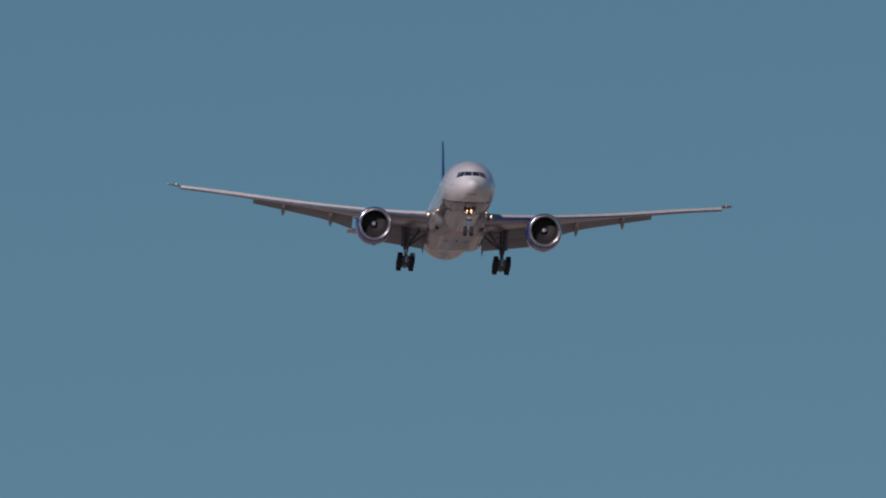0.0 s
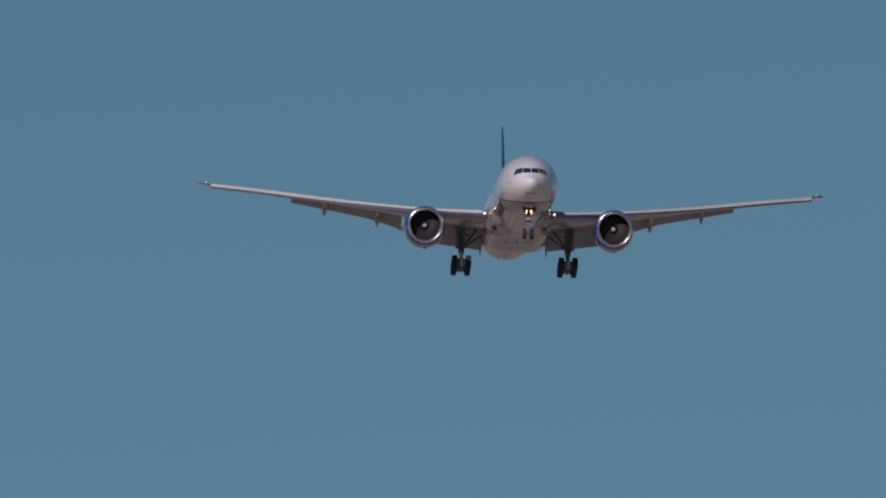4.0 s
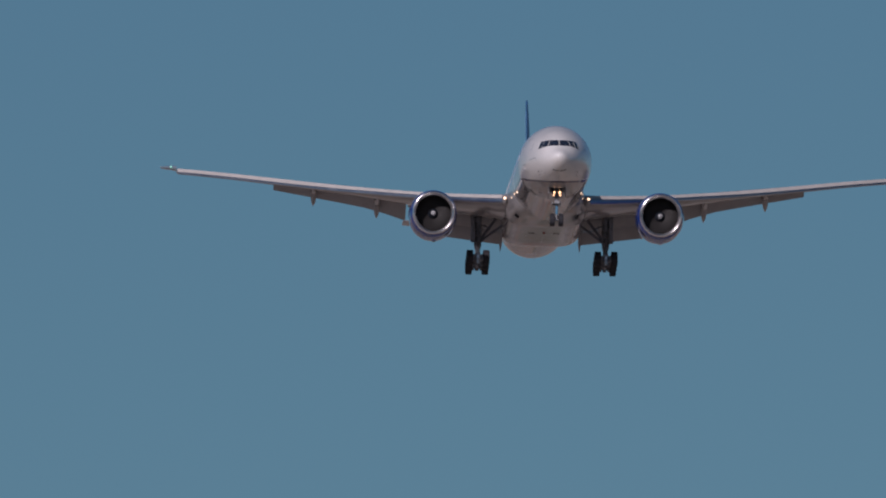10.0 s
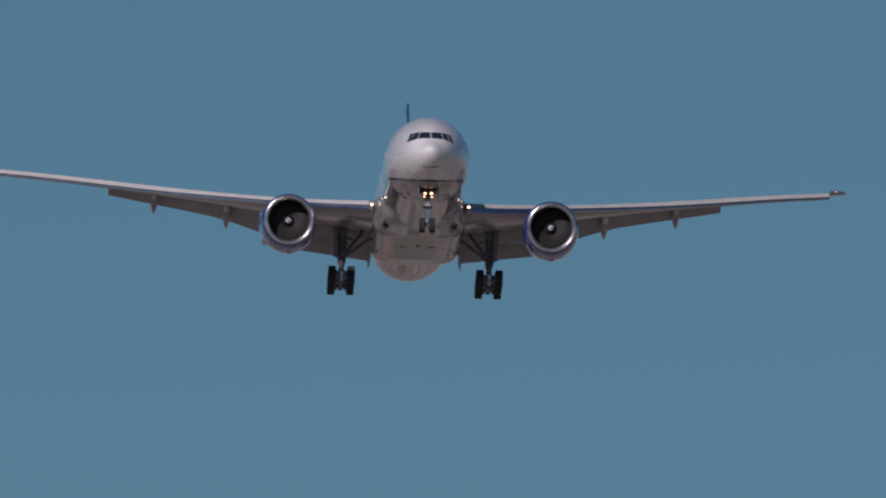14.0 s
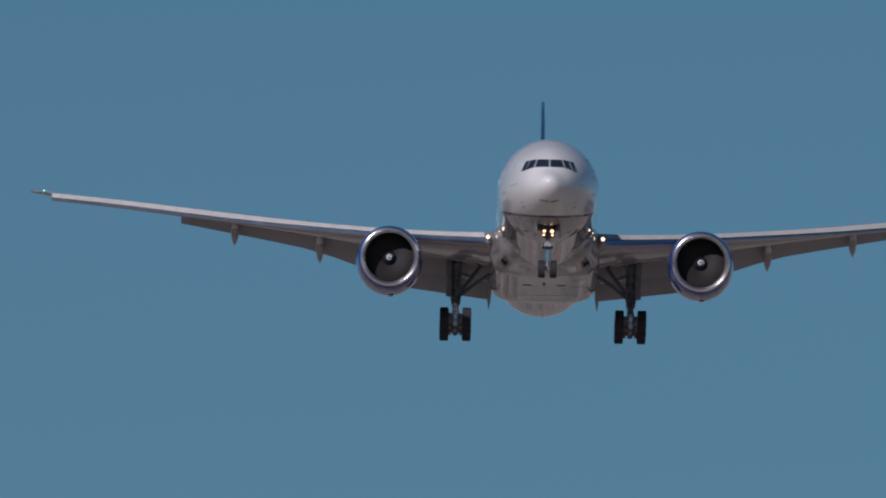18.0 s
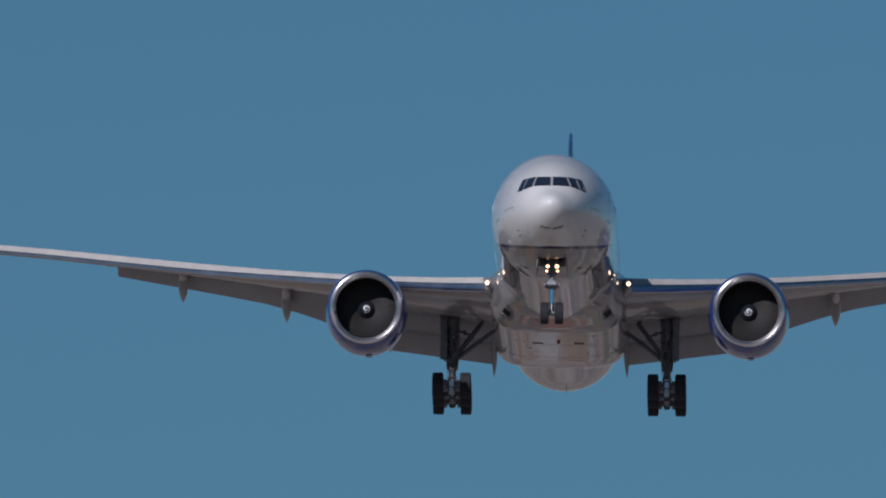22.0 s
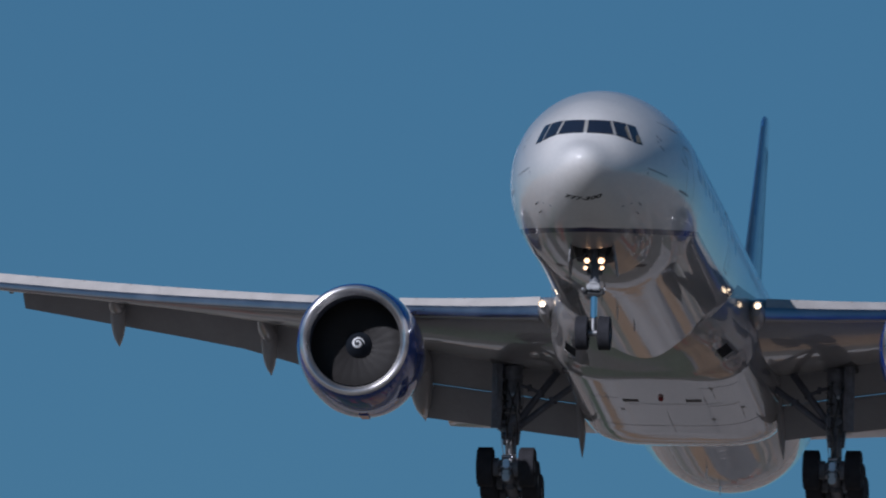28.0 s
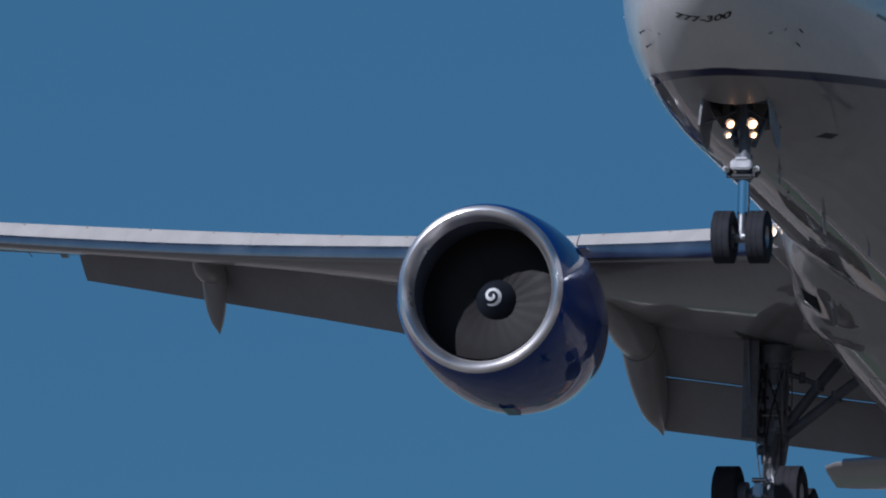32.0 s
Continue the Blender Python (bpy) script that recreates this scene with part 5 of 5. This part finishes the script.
# blade aerials and drain masts under and over the body
for s, y, h, ln in ((9.6, 0, -0.32, 0.34), (14.5, 0.0, -0.4, 0.4), (18.2, 0.25, -0.2, 0.2), (12.1, -0.3, -0.14, 0.16), (50.5, 0, -0.38, 0.4), (55.0, 0.1, -0.3, 0.3)):
    bm = bmesh.new()
    _, bot, _ = BODY(s)
    loft(bm, [[Vector((-s + x - sw, y + t * w, z)) for x, t in ((ln / 2, 0), (0, 1), (-ln / 2, 0), (0, -1))] for z, sw, w in ((bot + 0.05, 0, 0.03), (bot + h, ln * 0.3, 0.015))])
    part("blade_aerial", bm, M_WING, fuselage, "small blade aerial", smooth=False)
for s, h in ((13.0, 0.42), (24.0, 0.35)):
    bm = bmesh.new()
    loft(bm, [[Vector((-s + x - sw, t * w, z)) for x, t in ((0.2, 0), (0, 1), (-0.2, 0), (0, -1))] for z, sw, w in ((3.05, 0, 0.03), (3.1 + h, 0.15, 0.015))])
    part("blade_aerial", bm, M_WING, fuselage, "small blade aerial", smooth=False)
for sg in (1, -1):
    part("drain_slot", patch(7.8, -2.72, 8.3, -2.66, 0.09, sg), M_BLACK, fuselage, "short dark slot")


# ---- the flight: seconds, place, roll, pitch and heading in degrees
FLIGHT = [
    (0, -120.67, 2495.03, 204.17, -2.103, -1.716, -84.133), (0.5, -120.67, 2463.63, 202.44, -2.088, -1.711, -84.143),
    (1, -120.67, 2432.20, 200.71, -1.394, -1.423, -84.187), (1.5, -120.67, 2400.74, 198.97, -0.394, -1.251, -84.327),
    (2, -120.67, 2369.25, 197.23, 0.159, -1.192, -84.409), (2.5, -120.68, 2337.74, 195.50, -0.050, -1.142, -84.457),
    (3, -120.68, 2306.20, 193.75, -0.246, -1.101, -84.427), (3.5, -120.68, 2274.64, 192.01, -0.680, -1.012, -84.359),
    (4, -120.68, 2243.04, 190.27, -1.113, -0.923, -84.292), (4.5, -120.68, 2211.42, 188.52, -1.310, -0.882, -84.261),
    (5, -120.68, 2179.77, 186.78, -1.215, -1.032, -84.226), (5.5, -120.68, 2148.10, 185.03, -1.106, -1.174, -84.134),
    (6, -120.68, 2116.39, 183.28, -0.979, -1.294, -84.140), (6.5, -120.68, 2084.66, 181.53, -0.927, -1.424, -84.070),
    (7, -120.68, 2052.91, 179.78, -0.982, -1.502, -83.984), (7.5, -120.69, 2021.12, 178.02, -1.148, -1.570, -84.027),
    (8, -120.69, 1989.31, 176.27, -1.192, -1.642, -84.037), (8.5, -120.69, 1957.47, 174.51, -1.024, -1.675, -83.988),
    (9, -120.69, 1925.60, 172.75, -0.822, -1.671, -83.970), (9.5, -120.69, 1893.71, 170.99, -0.624, -1.469, -83.900),
    (10, -120.69, 1861.79, 169.23, -0.586, -1.267, -83.899), (10.5, -120.69, 1829.84, 167.47, -0.563, -1.125, -83.993),
    (11, -120.69, 1797.86, 165.70, -0.616, -1.095, -84.052), (11.5, -120.69, 1765.86, 163.94, -0.736, -1.307, -84.071),
    (12, -120.70, 1733.83, 162.17, -0.821, -1.618, -84.097), (12.5, -120.70, 1701.77, 160.40, -0.967, -1.807, -84.072),
    (13, -120.70, 1669.69, 158.63, -1.404, -1.850, -84.118), (13.5, -120.70, 1637.58, 156.86, -1.476, -2.136, -84.061),
    (14, -120.70, 1605.44, 155.09, -1.520, -1.974, -84.026), (14.5, -120.70, 1573.27, 153.31, -1.618, -1.617, -83.949),
    (15, -120.70, 1541.08, 151.54, -1.716, -1.260, -83.873), (15.5, -120.70, 1508.85, 149.76, -1.760, -1.097, -83.838),
    (16, -120.70, 1476.61, 147.98, -1.820, -0.917, -83.808), (16.5, -120.71, 1444.33, 146.20, -1.445, -0.748, -83.829),
    (17, -120.71, 1412.03, 144.41, -0.700, -0.824, -83.942), (17.5, -120.71, 1379.70, 142.63, -0.307, -0.646, -84.174),
    (18, -120.71, 1347.34, 140.85, -1.059, -0.309, -84.356), (18.5, -120.71, 1314.95, 139.06, -1.275, 0.016, -84.486),
    (19, -120.71, 1282.54, 137.27, -0.462, 0.126, -84.510), (19.5, -120.71, 1250.10, 135.48, 0.235, -0.053, -84.461),
    (20, -120.71, 1217.63, 133.69, 0.489, -0.285, -84.422), (20.5, -120.71, 1185.14, 131.89, 0.199, -0.605, -84.395),
    (21, -120.72, 1152.62, 130.10, -0.526, -0.816, -84.381), (21.5, -120.72, 1120.07, 128.30, -1.039, -0.944, -84.362),
    (22, -120.72, 1087.49, 126.51, -0.576, -0.836, -84.387), (22.5, -120.72, 1054.89, 124.71, -0.329, -0.707, -84.393),
    (23, -120.72, 1022.26, 122.91, -0.356, -0.698, -84.427), (23.5, -120.72, 989.60, 121.11, -0.577, -0.857, -84.511),
    (24, -120.72, 956.92, 119.30, -0.925, -0.997, -84.583), (24.5, -120.72, 924.21, 117.50, -1.137, -0.974, -84.618),
    (25, -120.72, 891.47, 115.69, -0.689, -0.807, -84.679), (25.5, -120.73, 858.70, 113.88, 0.057, -0.618, -84.745),
    (26, -120.73, 825.90, 112.07, -0.131, -0.628, -84.789), (26.5, -120.73, 793.08, 110.26, -0.544, -0.650, -84.885),
    (27, -120.73, 760.23, 108.45, -0.958, -0.672, -84.980), (27.5, -120.73, 727.36, 106.63, -1.146, -0.682, -85.024),
    (28, -120.73, 694.45, 104.82, -1.250, -0.795, -85.052), (28.5, -120.73, 661.52, 103.00, -1.063, -0.730, -85.174),
    (29, -120.73, 628.57, 101.18, -2.146, -0.542, -85.204), (29.5, -120.74, 595.58, 99.36, -3.106, -0.334, -85.136),
    (30, -120.74, 562.57, 97.54, -2.211, -0.369, -85.084), (30.5, -120.74, 529.53, 95.72, -1.143, -0.359, -85.231),
    (31, -120.74, 496.46, 93.89, -0.802, -0.206, -85.449), (31.5, -120.74, 463.37, 92.07, -1.306, -0.344, -85.393),
    (32, -120.74, 430.25, 90.24, -1.828, -0.574, -85.542)]



# the angle of the right fan at each second of the clip; it turns about twice between
FAN_ANGLE = [40, 100, -60, 20, 150, -20, 60, -130, 10, 120, -80, 40, 170, -40, 90, -150, -30, 60, 30, -90, 170, 50, -120, -110, 170, 110, 0, -70, 0, -130, -15, -95, -125]


def fan_rows(base, ahead):
    rows, angle = [(0, pose(*base, FAN_ANGLE[0] + ahead))], FAN_ANGLE[0]
    for k in range(1, len(FAN_ANGLE)):
        turn = (FAN_ANGLE[k] - FAN_ANGLE[k - 1] + 180 + 720) % 360 - 180 - 720
        rows += [(k - 1 + j / 15, pose(*base, angle + turn * j / 15 + ahead)) for j in range(1, 16)]
        angle += turn
    return rows


def motions():
    walk(airliner, [(t, pose(x, y, z, roll, pitch, head)) for t, x, y, z, roll, pitch, head in FLIGHT])
    for sg in (1, -1):
        walk(wings[("fan", sg)], fan_rows((FAN_X, sg * ENG_Y, ENG_Z + 0.06), -70 if sg > 0 else 0))


motions()
